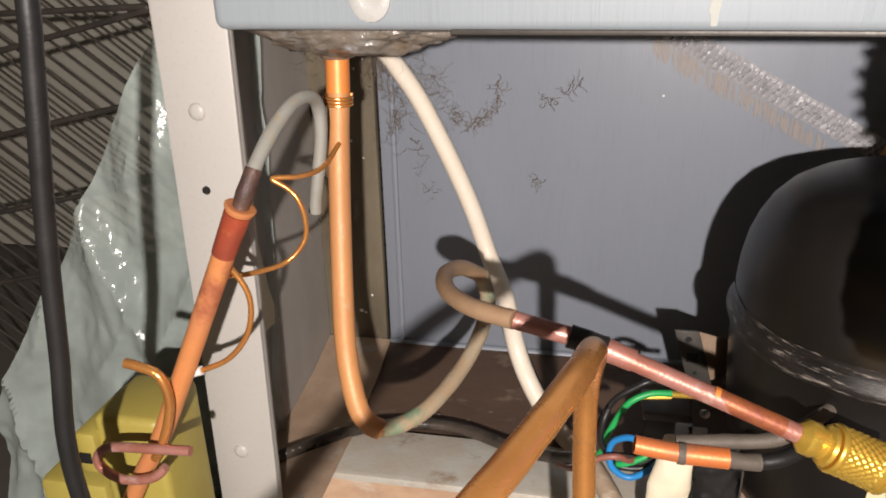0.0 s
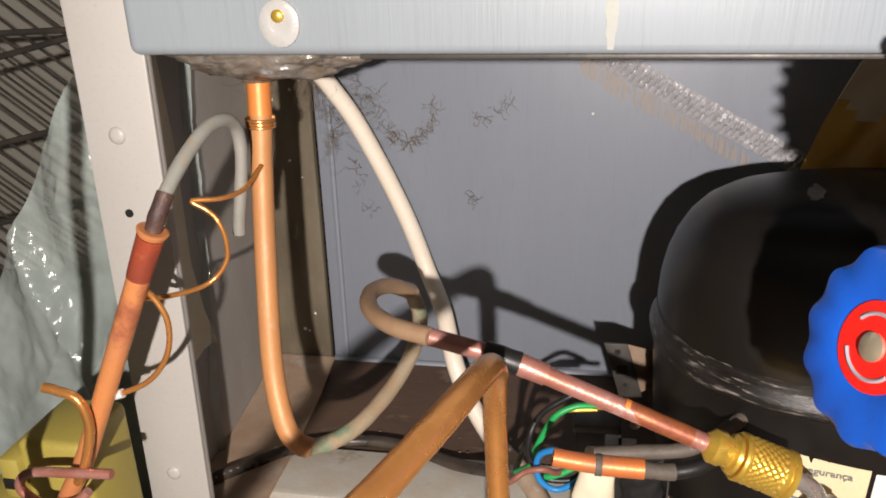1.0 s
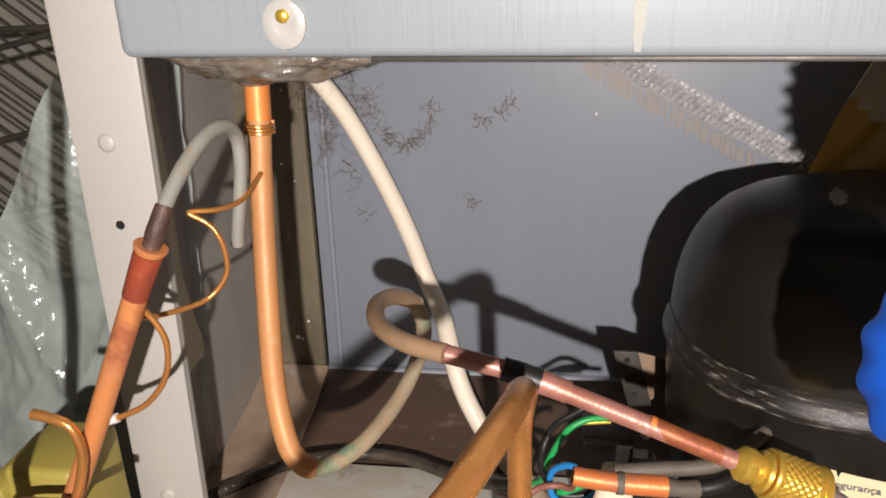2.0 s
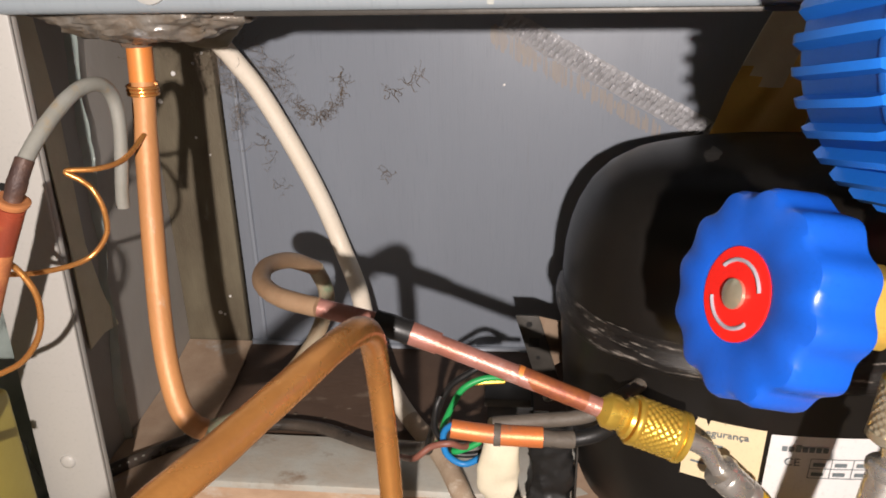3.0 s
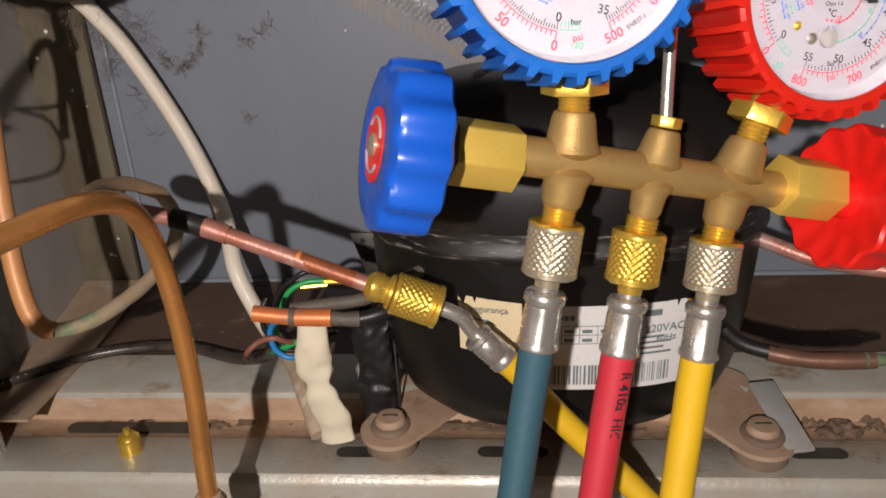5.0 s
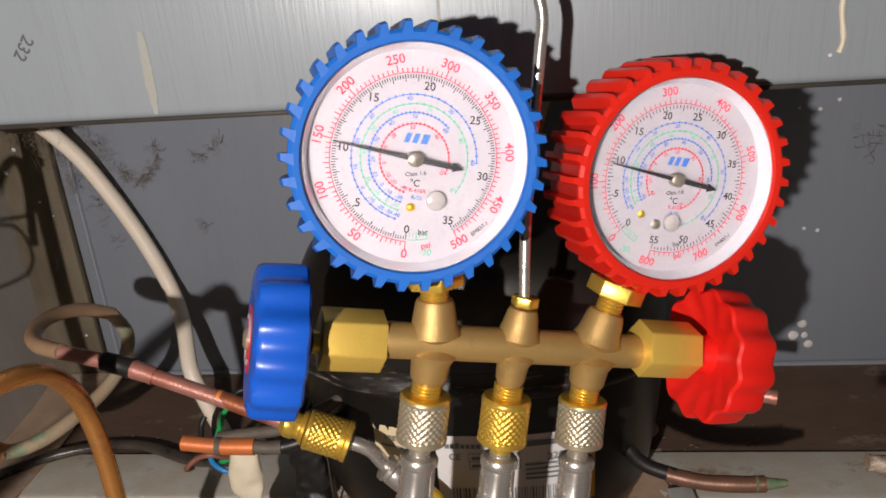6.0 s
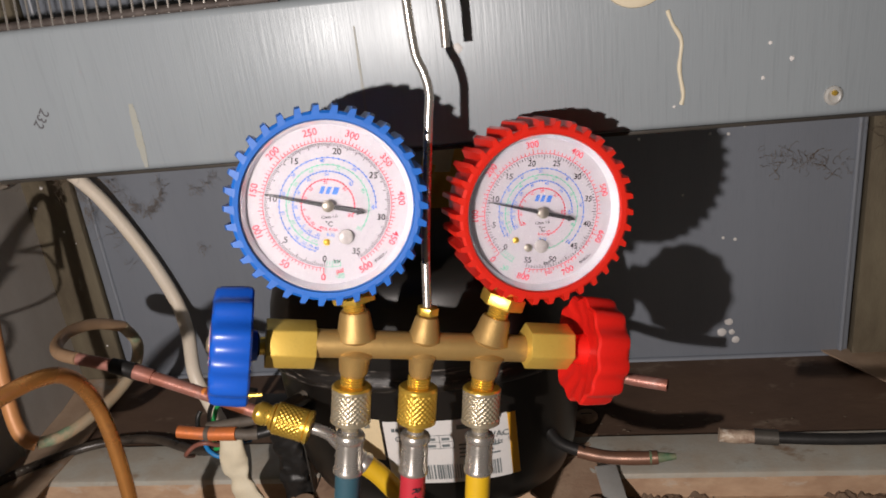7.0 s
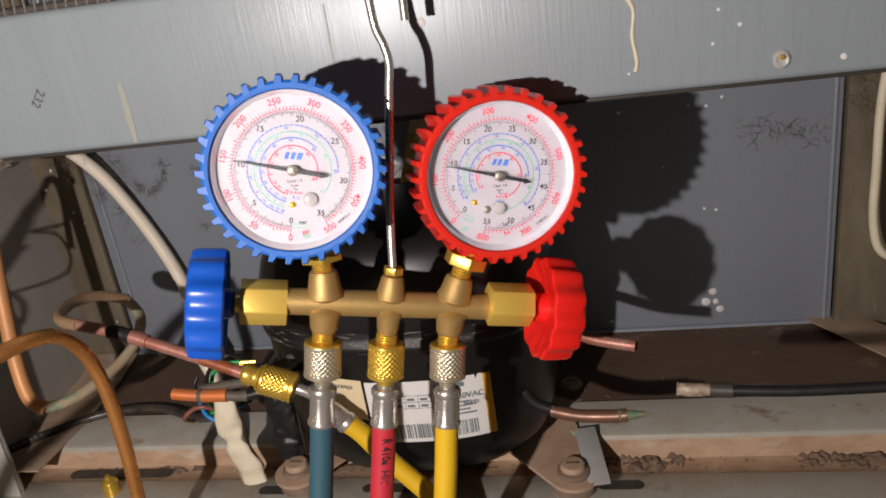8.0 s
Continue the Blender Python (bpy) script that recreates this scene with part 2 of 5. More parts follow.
# ---- building helpers ----
def finish(name, bm, material, parent=None, label="", smooth=True, angle=40):
    bmesh.ops.recalc_face_normals(bm, faces=bm.faces)
    me = bpy.data.meshes.new(name)
    if smooth:
        for f in bm.faces:
            f.smooth = True
        lim = radians(angle)
        for e in bm.edges:
            if len(e.link_faces) == 2 and e.calc_face_angle(0) > lim:
                e.smooth = False
    bm.to_mesh(me)
    bm.free()
    me.materials.append(material)
    ob = new(name, me)
    ob.parent = parent
    if label:
        ob["label"] = label
    return ob


def part(name, bm, material, parent, label=""):
    return finish(name, bm, material, parent, label)


def thing(name, label, category, group="", kind="", at=(0, 0, 0)):
    ob = new(name)
    ob.empty_display_size = 0.01
    return tagged(ob, label, category, group, kind)


def box(x0, x1, y0, y1, z0, z1, bevel=0.0, bm=None, seg=2):
    own = bm is None
    b = bmesh.new()
    bmesh.ops.create_cube(b, size=1)
    for v in b.verts:
        v.co = Vector(((x0 + x1) / 2 + v.co.x * (x1 - x0), (y0 + y1) / 2 + v.co.y * (y1 - y0), (z0 + z1) / 2 + v.co.z * (z1 - z0)))
    if bevel:
        bmesh.ops.bevel(b, geom=b.edges[:], offset=bevel, segments=seg, affect="EDGES", profile=0.5)
    if own:
        return b
    add(bm, b)
    return bm


def add(bm, other, m=None):
    if m is not None:
        other.transform(m)
    tmp = bpy.data.meshes.new("tmp")
    other.to_mesh(tmp)
    other.free()
    bm.from_mesh(tmp)
    bpy.data.meshes.remove(tmp)
    return bm


def smooth_path(pts, step=6, closed=False):
    p = [Vector(q) for q in pts]
    out = []
    n = len(p)
    for i in range(n if closed else n - 1):
        a, b, c, d = (p[(i + k) % n] if closed else p[min(max(i + k, 0), n - 1)] for k in (-1, 0, 1, 2))
        for s in range(step):
            t = s / step
            out.append(0.5 * ((2 * b) + (c - a) * t + (2 * a - 5 * b + 4 * c - d) * t * t + (3 * b - a - 3 * c + d) * t ** 3))
    if not closed:
        out.append(p[-1])
    return out


def tube(pts, r, seg=14, step=6, caps=True, radii=None, raw=False, hollow=0.0, wobble=0.0):
    path = [Vector(q) for q in pts] if raw else smooth_path(pts, step)
    bm = bmesh.new()
    n = len(path)
    tan = [(path[min(i + 1, n - 1)] - path[max(i - 1, 0)]).normalized() for i in range(n)]
    ref = Vector((0, 0, 1)) if abs(tan[0].z) < 0.9 else Vector((1, 0, 0))
    nor = (ref - ref.dot(tan[0]) * tan[0]).normalized()
    rings = []
    for i, (q, t) in enumerate(zip(path, tan)):
        nor = (nor - nor.dot(t) * t).normalized()
        bi = t.cross(nor)
        rr = r if radii is None else radii(i / (n - 1))
        if wobble:
            rr *= 1 + wobble * noise.noise(q * 160)
        rings.append([bm.verts.new(q + rr * (math.cos(a) * nor + math.sin(a) * bi)) for a in (2 * math.pi * k / seg for k in range(seg))])
    for a, b in zip(rings, rings[1:]):
        for k in range(seg):
            bm.faces.new((a[k], a[(k + 1) % seg], b[(k + 1) % seg], b[k]))
    if caps:
        for ring, q, s in ((rings[0], path[0], 1), (rings[-1], path[-1], -1)):
            if hollow:
                t = (tan[0] if s > 0 else tan[-1]) * s
                inner = [bm.verts.new(q + (v.co - q) * hollow) for v in ring]
                deep = [bm.verts.new(q + (v.co - q) * hollow + t * r * 2.5) for v in ring]
                for k in range(seg):
                    j = (k + 1) % seg
                    bm.faces.new((ring[k], ring[j], inner[j], inner[k]))
                    bm.faces.new((inner[k], inner[j], deep[j], deep[k]))
                bm.faces.new(deep)
            else:
                bm.faces.new(ring)
    return bm


def turn(profile, seg=32, m=None, bumps=None, top=True):
    """A solid of revolution round z; profile: (radius, height) from the bottom up."""
    bm = bmesh.new()
    rings = []
    for r, z in profile:
        if r <= 1e-6:
            rings.append([bm.verts.new((0, 0, z))])
            continue
        rings.append([bm.verts.new((r * (bumps(a, z) if bumps else 1) * math.cos(a), r * (bumps(a, z) if bumps else 1) * math.sin(a), z)) for a in (2 * math.pi * k / seg for k in range(seg))])
    for a, b in zip(rings, rings[1:]):
        for k in range(seg):
            j = (k + 1) % seg
            if len(a) == 1 and len(b) == 1:
                continue
            if len(a) == 1:
                bm.faces.new((a[0], b[j], b[k]))
            elif len(b) == 1:
                bm.faces.new((a[k], a[j], b[0]))
            else:
                bm.faces.new((a[k], a[j], b[j], b[k]))
    for ring in (rings[0], rings[-1]) if top else (rings[0],):
        if len(ring) > 1:
            bm.faces.new(ring)
    if m is not None:
        bm.transform(m)
    return bm


def ring_of(profile, seg=48):
    """A closed ring round z with the given cross-section."""
    bm = bmesh.new()
    loops = [[bm.verts.new((r * math.cos(a), r * math.sin(a), z)) for a in (2 * math.pi * k / seg for k in range(seg))] for r, z in profile]
    for a, b in zip(loops, loops[1:] + loops[:1]):
        for k in range(seg):
            bm.faces.new((a[k], a[(k + 1) % seg], b[(k + 1) % seg], b[k]))
    return bm


def axis_at(origin, z, x=(1, 0, 0)):
    """A frame at origin with its z axis along z and its x axis near x."""
    z = Vector(z).normalized()
    x = Vector(x)
    x = (x - x.dot(z) * z).normalized()
    y = z.cross(x)
    return Matrix.Translation(origin) @ Matrix((x, y, z)).transposed().to_4x4()


def knurled(r, h, m, seg=72, rows=18, depth=0.05, count=18):
    prof = [(r * 0.94, 0), (r, h * 0.04)]
    prof += [(r, h * (0.06 + 0.88 * k / rows)) for k in range(rows + 1)]
    prof += [(r, h * 0.97), (r * 0.94, h)]

    def b(a, z):
        f = z / h
        if f < 0.12 or f > 0.86:
            return 1.0
        w = z / r * 1.0
        return 1 - depth * (0.5 + 0.5 * math.cos(count * (a + w))) ** 1.0 * 0.5 - depth * (0.5 + 0.5 * math.cos(count * (a - w))) * 0.5
    return turn(prof, seg, m, b)


def hexnut(r, h, m, bevel=0.0008):
    bm = turn([(r, 0), (r, h)], 6)
    bmesh.ops.bevel(bm, geom=bm.edges[:], offset=bevel, segments=2, affect="EDGES", profile=0.6)
    bm.transform(m)
    return bm


def text_mesh(body, size, m, name, material, parent, depth=0.0):
    cu = bpy.data.curves.new(name, "FONT")
    cu.body, cu.size, cu.align_x, cu.align_y, cu.extrude = body, size, "CENTER", "CENTER", depth
    cu.resolution_u = 3
    cu.offset = size * 0.012
    tmp = bpy.data.objects.new("tmp", cu)
    scene.collection.objects.link(tmp)
    dg = bpy.context.evaluated_depsgraph_get()
    dg.update()
    me = bpy.data.meshes.new_from_object(tmp.evaluated_get(dg))
    bpy.data.objects.remove(tmp)
    bpy.data.curves.remove(cu)
    me.name = name
    me.transform(m)
    me.materials.clear()
    me.materials.append(material)
    ob = new(name, me)
    ob.parent = parent
    return ob

# ---- the compartment: sheets, beam, post, base ----
XL, XR, YB = -0.165, 0.60, 0.495
wall = tagged(finish("wall_back", box(-0.118, 0.548, YB, YB + 0.004, 0.03, 0.42, 0.0015), WALL), "blue-grey painted sheet metal back panel with dust streaks", "wall", kind="structure")
part("bottom_lip", tube([(-0.118, YB - 0.001, 0.032), (0.548, YB - 0.001, 0.032)], 0.003, 10, 1), WALL, wall)
part("pressed_groove", tube([(-0.108, YB - 0.0002, 0.035), (-0.108, YB - 0.0002, 0.42)], 0.0022, 8, 1), WALL, wall)
part("pressed_groove", tube([(0.542, YB - 0.0002, 0.035), (0.542, YB - 0.0002, 0.42)], 0.0022, 8, 1), WALL, wall)

side = tagged(finish("wall_left", box(XL - 0.003, XL, 0.316, 0.57, -0.04, 0.42), SIDE), "dusty brown-grey sheet metal side panel", "wall", kind="structure")
strip = tagged(finish("trim_left_corner", box(XL, -0.119, 0.490, 0.498, 0.005, 0.42, 0.0008), CORNER), "olive-brown dust-covered corner strip", "trim", kind="structure")
tagged(finish("trim_right_corner", box(0.549, 0.596, 0.488, 0.497, 0.005, 0.42, 0.0008), CORNER), "brown dust-covered corner strip", "trim", kind="structure")
tagged(finish("wall_right", box(XR, XR + 0.003, 0.29, 0.57, -0.04, 0.42), SIDE), "dusty brown sheet metal side panel", "wall", kind="structure")

post = thing("post_front", "light grey enamelled corner post with rivets and a screw hole", "post", kind="structure")
bm = box(-0.1655, -0.1305, 0.312, 0.3145, -0.06, 0.45, 0.0009)
part("front_face", bm, POST, post)
part("return_flange", box(-0.1325, -0.1308, 0.3147, 0.3185, -0.06, 0.45, 0.0004), POST, post)
part("outer_flange", box(-0.1655, -0.1638, 0.3147, 0.34, -0.06, 0.45, 0.0004), POST, post)
for zz in (0.2522, 0.063, 0.40):
    part("rivet", turn([(0.0042, 0), (0.0040, 0.0006), (0.0030, 0.0013), (0.0016, 0.0016), (0, 0.0016)], 20, axis_at((-0.1495, 0.312, zz), (0, -1, 0))), POST, post)
part("screw_hole", turn([(0.0021, 0), (0.0021, 0.0003), (0, 0.00031)], 16, axis_at((-0.1499, 0.3119, 0.2146), (0, -1, 0))), BLACKP, post, "dark punched hole")

for ob in post.children:
    for v in ob.data.vertices:
        v.co.x -= 0.0195 * (0.285 - v.co.z)

beam = thing("beam_front", "pale grey sheet-faced cross beam with dirt and flecks", "beam", kind="structure")
part("face", box(-0.130, 0.62, 0.2985, 0.395, 0.2895, 0.377, 0.0045, seg=4), BEAM, beam)
part("lower_seam", box(-0.03, 0.62, 0.2981, 0.30, 0.2885, 0.2905, 0.0004), DARKPLATE, beam, "thin dark lower seam")


def fleck(x, y, z, r, parent, sx=1.0):
    b = turn([(r, 0), (r * 0.8, 0.0004), (0, 0.0006)], 9, axis_at((x, y, z), (0, -1, 0)), lambda a, h: 1 + 0.3 * noise.noise(Vector((a * 2, x * 300, z * 300))))
    return part("paint_fleck", b, SPOTS, parent)


for x, z, r in ((0.2596, 0.3432, 0.0028), (0.4166, 0.3134, 0.0011), (0.4832, 0.2992, 0.0018), (0.4304, 0.3221, 0.0013), (0.4195, 0.3309, 0.001), (0.372, 0.302, 0.0009)):
    fleck(x, 0.2985, z, r, beam)
for x, z, r in ((0.4435, 0.0572, 0.0040), (0.4493, 0.0668, 0.0036), (0.4555, 0.0491, 0.0032), (0.452, 0.057, 0.0026), (0.3607, 0.042, 0.0016), (0.4445, 0.2333, 0.0014),
                (0.4566, 0.2394, 0.0014), (0.4306, 0.2348, 0.0012), (0.4427, 0.1455, 0.0014), (0.4523, 0.1437, 0.0014), (0.3758, 0.2348, 0.0014), (0.069, 0.225, 0.001), (0.41, 0.185, 0.0009)):
    fleck(x, YB, z, r, wall)

STAIN = mat("olive_drip_stain", (0.325, 0.325, 0.27), 0.5, 0, (0.315, 0.335, 0.32), 60, 0.8, 0.05)
for x0, w0, za, zb in ((0.0675, 0.0024, 0.292, 0.330), (0.205, 0.0008, 0.30, 0.36)):
    bm = bmesh.new()
    cols = [[bm.verts.new((x0 + s * w0 * (0.5 + 0.5 * math.sin(3.1 * k / 14)) * (1 + 0.4 * noise.noise(Vector((x0 * 90, k * 0.7, s * 3)))), 0.29825, za + (zb - za) * k / 14)) for s in (-1, 0, 1)] for k in range(15)]
    for a, b in zip(cols, cols[1:]):
        for j in (0, 1):
            bm.faces.new((a[j], a[j + 1], b[j + 1], b[j]))
    part("drip_stain", bm, STAIN, beam, "tan drip stain")

# screw cups of white plastic on the beam
def screw_cup(x, z, r, name="screw_cup"):
    t = thing(name, "white plastic screw cup with a brass screw on the beam", "screw cup", "screw cups on the beam")
    m = axis_at((x, 0.2985, z), (0, -1, 0))
    part("cup", turn([(r, 0), (r * 0.97, 0.0012), (r * 0.7, 0.0022), (r * 0.45, 0.0016), (0, 0.0016)], 28, m @ Matrix.Diagonal((1, 1.12, 1, 1))), CUPM, t)
    part("screw", turn([(r * 0.3, 0.0017), (r * 0.3, 0.003), (r * 0.2, 0.0036), (0, 0.0037)], 14, axis_at((x, 0.2985, z + 0.35 * r), (0, -1, 0))), BRASS, t, "brass screw head")


screw_cup(-0.062, 0.3025, 0.0085)
screw_cup(0.4517, 0.3012, 0.0046)
cup = thing("round_cover_cap", "cream round plastic cap with rust on the beam", "cover cap")
part("cap", turn([(0.0185, 0), (0.018, 0.002), (0.015, 0.0034), (0.006, 0.003), (0, 0.003)], 32, axis_at((0.353, 0.2985, 0.373), (0, -1, 0))), TIE, cup)
crack = tagged(finish("dried_glue_run", tube([(0.3685, 0.2984, 0.352), (0.371, 0.2984, 0.345), (0.3755, 0.2984, 0.336), (0.3745, 0.2984, 0.322), (0.3765, 0.2984, 0.309), (0.3755, 0.2984, 0.303)], 0.0011, 8, 5, wobble=0.5), TIE), "thin dried cream glue run down the beam", "glue run")
text_mesh("232", 0.0085, axis_at((0.0095, 0.29835, 0.326), (0, -1, 0), (-0.62, 0, -0.78)), "handwritten_number", PENCIL, beam)

# base pan: profile pressed along x
def sheet(name, prof, x0, x1, material, label, thick=0.0015, nseg=1):
    bm = bmesh.new()
    cols = []
    for k in range(nseg + 1):
        x = x0 + (x1 - x0) * k / nseg
        cols.append([bm.verts.new((x, y, z)) for y, z in prof])
    for a, b in zip(cols, cols[1:]):
        for i in range(len(prof) - 1):
            bm.faces.new((a[i], b[i], b[i + 1], a[i + 1]))
    bm.normal_update()
    geom = bm.faces[:]
    bmesh.ops.solidify(bm, geom=geom, thickness=thick)
    return tagged(finish(name, bm, material), label, "base pan", kind="structure")


pan = sheet("floor_back_pan", [(0.56, 0.034), (0.495, 0.0315), (0.45, 0.023), (0.3975, 0.017)], XL, XR, BROWN, "rust-brown painted rear floor of the compartment", nseg=8)
base = sheet("floor_base", [(0.3985, 0.012), (0.398, 0.0185), (0.396, 0.0205), (0.3555, 0.0205), (0.3535, 0.0195), (0.3525, 0.017), (0.3515, 0.003), (0.350, 0.0006), (0.347, 0), (0.3305, 0), (0.3290, 0.0012), (0.297, 0.0012), (0.2945, -0.001), (0.2935, -0.0035), (0.293, -0.05)],
             XL, XR, BASE, "pressed galvanised base rail with rust and dust", nseg=10)
SHELF = 0.0028
for x0, x1, y in ((-0.107, -0.012, 0.3400), (0.075, 0.118, 0.3165), (0.160, 0.202, 0.3175), (0.338, 0.372, 0.318)):
    b = bmesh.new()
    ends = [Vector((x1 - 0.005 + 0.0050 * math.cos(a), y + 0.0050 * math.sin(a), SHELF)) for a in (math.pi * (k / 10 - 0.5) for k in range(11))]
    ends += [Vector((x0 + 0.005 - 0.0050 * math.cos(a), y - 0.0050 * math.sin(a), SHELF)) for a in (math.pi * (k / 10 - 0.5) for k in range(11))]
    f = b.faces.new([b.verts.new(q) for q in ends])
    low = bmesh.ops.extrude_face_region(b, geom=[f])["geom"]
    for v in low:
        if isinstance(v, bmesh.types.BMVert):
            v.co.z -= 0.0022
    part("slot", b, DARKPLATE, base, "dark oblong slot")
for x, y in ((-0.076, 0.312), (-0.02, 0.330), (0.02, 0.306), (0.43, 0.33), (0.45, 0.305)):
    part("hole", turn([(0.0016, 0), (0.0016, 0.0004), (0, 0.00041)], 12, axis_at((x, y, 0.0014), (0, 0, 1))), BLACKP, base)
base.data.materials.append(TANDUST)
for p in base.data.polygons:
    if 0.3300 < p.center.y < 0.3520 and p.center.z < 0.0120:
        p.material_index = 1
fl = sheet("flange_left", [(0.489, 0.0350), (0.45, 0.0265), (0.3975, 0.0225), (0.318, 0.0225)], -0.1645, -0.116, GUSSET, "dusty folded metal flange on the base", nseg=4)
for y in (0.39, 0.325):
    part("screw", turn([(0.004, 0), (0.0038, 0.0012), (0, 0.0016)], 18, axis_at((-0.128, y, 0.0226), (0, 0, 1))), STEEL, fl)
bm = box(-0.02, 0.02, -0.055, 0.055, 0, 0.0018, 0.0006)
bm.transform(pose(0.572, 0.46, 0.034, 0, 0, 32))
tagged(finish("flange_right", bm, GUSSET), "rusty diagonal metal flange on the base", "flange", kind="structure")
tagged(finish("ground", box(-2.5, 2.5, -2.0, 2.5, -0.062, -0.052), mat("dark_floor_tiles", (0.085, 0.075, 0.065), 0.6, 0, (0.06, 0.05, 0.045), 6, 0.7, 0.05, 90)), "dim dusty floor of the room", "floor", kind="structure")
tagged(finish("wall_room_back", box(-2.5, 2.5, 0.80, 0.85, -0.05, 2.2), ROOM), "pale room wall", "wall", kind="structure")
tagged(finish("wall_room_front", box(-2.5, 2.5, -2.05, -2.0, -0.05, 2.2), ROOM), "pale room wall", "wall", kind="structure")
tagged(finish("wall_room_left", box(-2.55, -2.5, -2.0, 0.85, -0.05, 2.2), ROOM), "pale room wall", "wall", kind="structure")
tagged(finish("wall_room_right", box(2.5, 2.55, -2.0, 0.85, -0.05, 2.2), ROOM), "pale room wall", "wall", kind="structure")
tagged(finish("ceiling", box(-2.55, 2.55, -2.05, 0.85, 2.2, 2.25), ROOM), "pale room ceiling", "ceiling", kind="structure")

# silver sealant bead running down the back panel
bead = thing("sealant_bead", "crinkled silver sealant strip running diagonally down the back panel", "sealant")
bmb = bmesh.new()
a, b_ = Vector((0.068, YB, 0.2655)), Vector((0.222, YB, 0.182))
d = (b_ - a).normalized()
w = Vector((d.z, 0, -d.x))
N, M = 130, 9
grid = []
for i in range(N + 1):
    row = []
    for j in range(M + 1):
        s = j / M - 0.5
        q = a + (b_ - a) * (i / N) + w * s * 0.0145
        h = 0.0024 * math.cos(s * math.pi) ** 0.7 if abs(s) < 0.5 else 0
        h *= 0.6 + 0.55 * math.sin(i * 2.1 + 0.9 * j + 2 * noise.noise(Vector((i * 0.11, 5, 3)))) + 0.5 * noise.noise(Vector((i * 0.55, j * 0.35, 3)))
        row.append(bmb.verts.new((q.x, YB - 0.0001 - h, q.z + 0.0012 * noise.noise(Vector((i * 0.3, j * 2.0, 9))))))
    grid.append(row)
for i in range(N):
    for j in range(M):
        bmb.faces.new((grid[i][j], grid[i + 1][j], grid[i + 1][j + 1], grid[i][j + 1]))
part("bead", bmb, BEAD, bead)
random.seed(21)
bm = bmesh.new()
for k in range(150):
    f = random.random()
    x = 0.060 + 0.112 * f
    zc = 0.2600 - 0.0665 * f
    z0, z1 = zc - random.uniform(0.003, 0.011) * (1.15 - 0.5 * f), zc + random.uniform(0.0, 0.005)
    w0 = random.uniform(0.0003, 0.0011)
    y = YB - 0.0002 - 0.0000035 * k
    bm.faces.new([bm.verts.new(q) for q in ((x - w0, y, z0 + 0.001), (x, y, z0), (x + w0, y, z0 + 0.0014), (x + w0 * 0.8, y, z1), (x - w0 * 0.8, y, z1 + 0.0008))])
part("brushed_stain", bm, TANBRUSH, bead, "tan brushed stain beside the strip")

# dirty foil-wrapped lump under the beam
bm = bmesh.new()
bmesh.ops.create_icosphere(bm, subdivisions=5, radius=1)
for v in bm.verts:
    c = v.co.copy()
    f = 1 + 0.14 * noise.noise(c * 2.3) + 0.10 * noise.noise(c * 7.0) + 0.07 * noise.noise(c * 19)
    v.co = Vector((-0.079 + c.x * f * 0.050, 0.334 + c.y * f * 0.025, 0.2915 + c.z * f * 0.0165))
foil = tagged(finish("foil_wrapped_joint", bm, FOIL, angle=75), "crumpled dirty foil-wrapped pipe joint under the beam", "foil wrap")

bm = bmesh.new()
bmesh.ops.create_icosphere(bm, subdivisions=4, radius=1)
for v in bm.verts:
    c = v.co.copy()
    f = 1 + 0.16 * noise.noise(c * 2.1 + Vector((4, 0, 0))) + 0.07 * noise.noise(c * 8)
    v.co = Vector((-0.098 + c.x * f * 0.019, 0.440 + c.y * f * 0.020, 0.2725 + c.z * f * 0.016))
part("tape_wrap", bm, mat("olive_tan_tape", (0.27, 0.225, 0.14), 0.6, 0, (0.19, 0.15, 0.09), 60, 0.9, 0.4), foil, "olive-tan tape round the hose")
part("grommet", turn([(0.0075, 0), (0.0090, 0.003), (0.0095, 0.007), (0.0080, 0.010), (0.005, 0.012)], 28, pose(-0.0928, 0.3452, 0.2715), lambda a, z: 1 + 0.10 * noise.noise(Vector((math.cos(a) * 2, math.sin(a) * 2, z * 300)))), GRIME, foil, "dark grimy collar round the pipe")

# lint and cobweb strands hanging on the panel
random.seed(4)
def lint(name, label, pts, n, spread, r=0.00011, length=0.009):
    bm = bmesh.new()
    P = smooth_path(pts, 10)
    for k in range(n):
        q = random.choice(P) + Vector((random.gauss(0, spread), random.uniform(-0.004, 0), random.gauss(0, spread)))
        q.y = min(q.y, YB - 0.0012)
        path = [q]
        dv = Vector((random.gauss(0, 1), random.gauss(0, 0.25), random.gauss(0, 1))).normalized()
        for s in range(5):
            dv = (dv + 0.95 * Vector((random.gauss(0, 1), random.gauss(0, 0.25), random.gauss(0, 1)))).normalized()
            path.append(path[-1] + dv * length / 5)
            path[-1].y = min(path[-1].y, YB - 0.0008)
        add(bm, tube(path, r * random.uniform(0.6, 1.4), 4, 2, caps=False))
    return tagged(finish(name, bm, DIRT), label, "lint", kind="stuff")


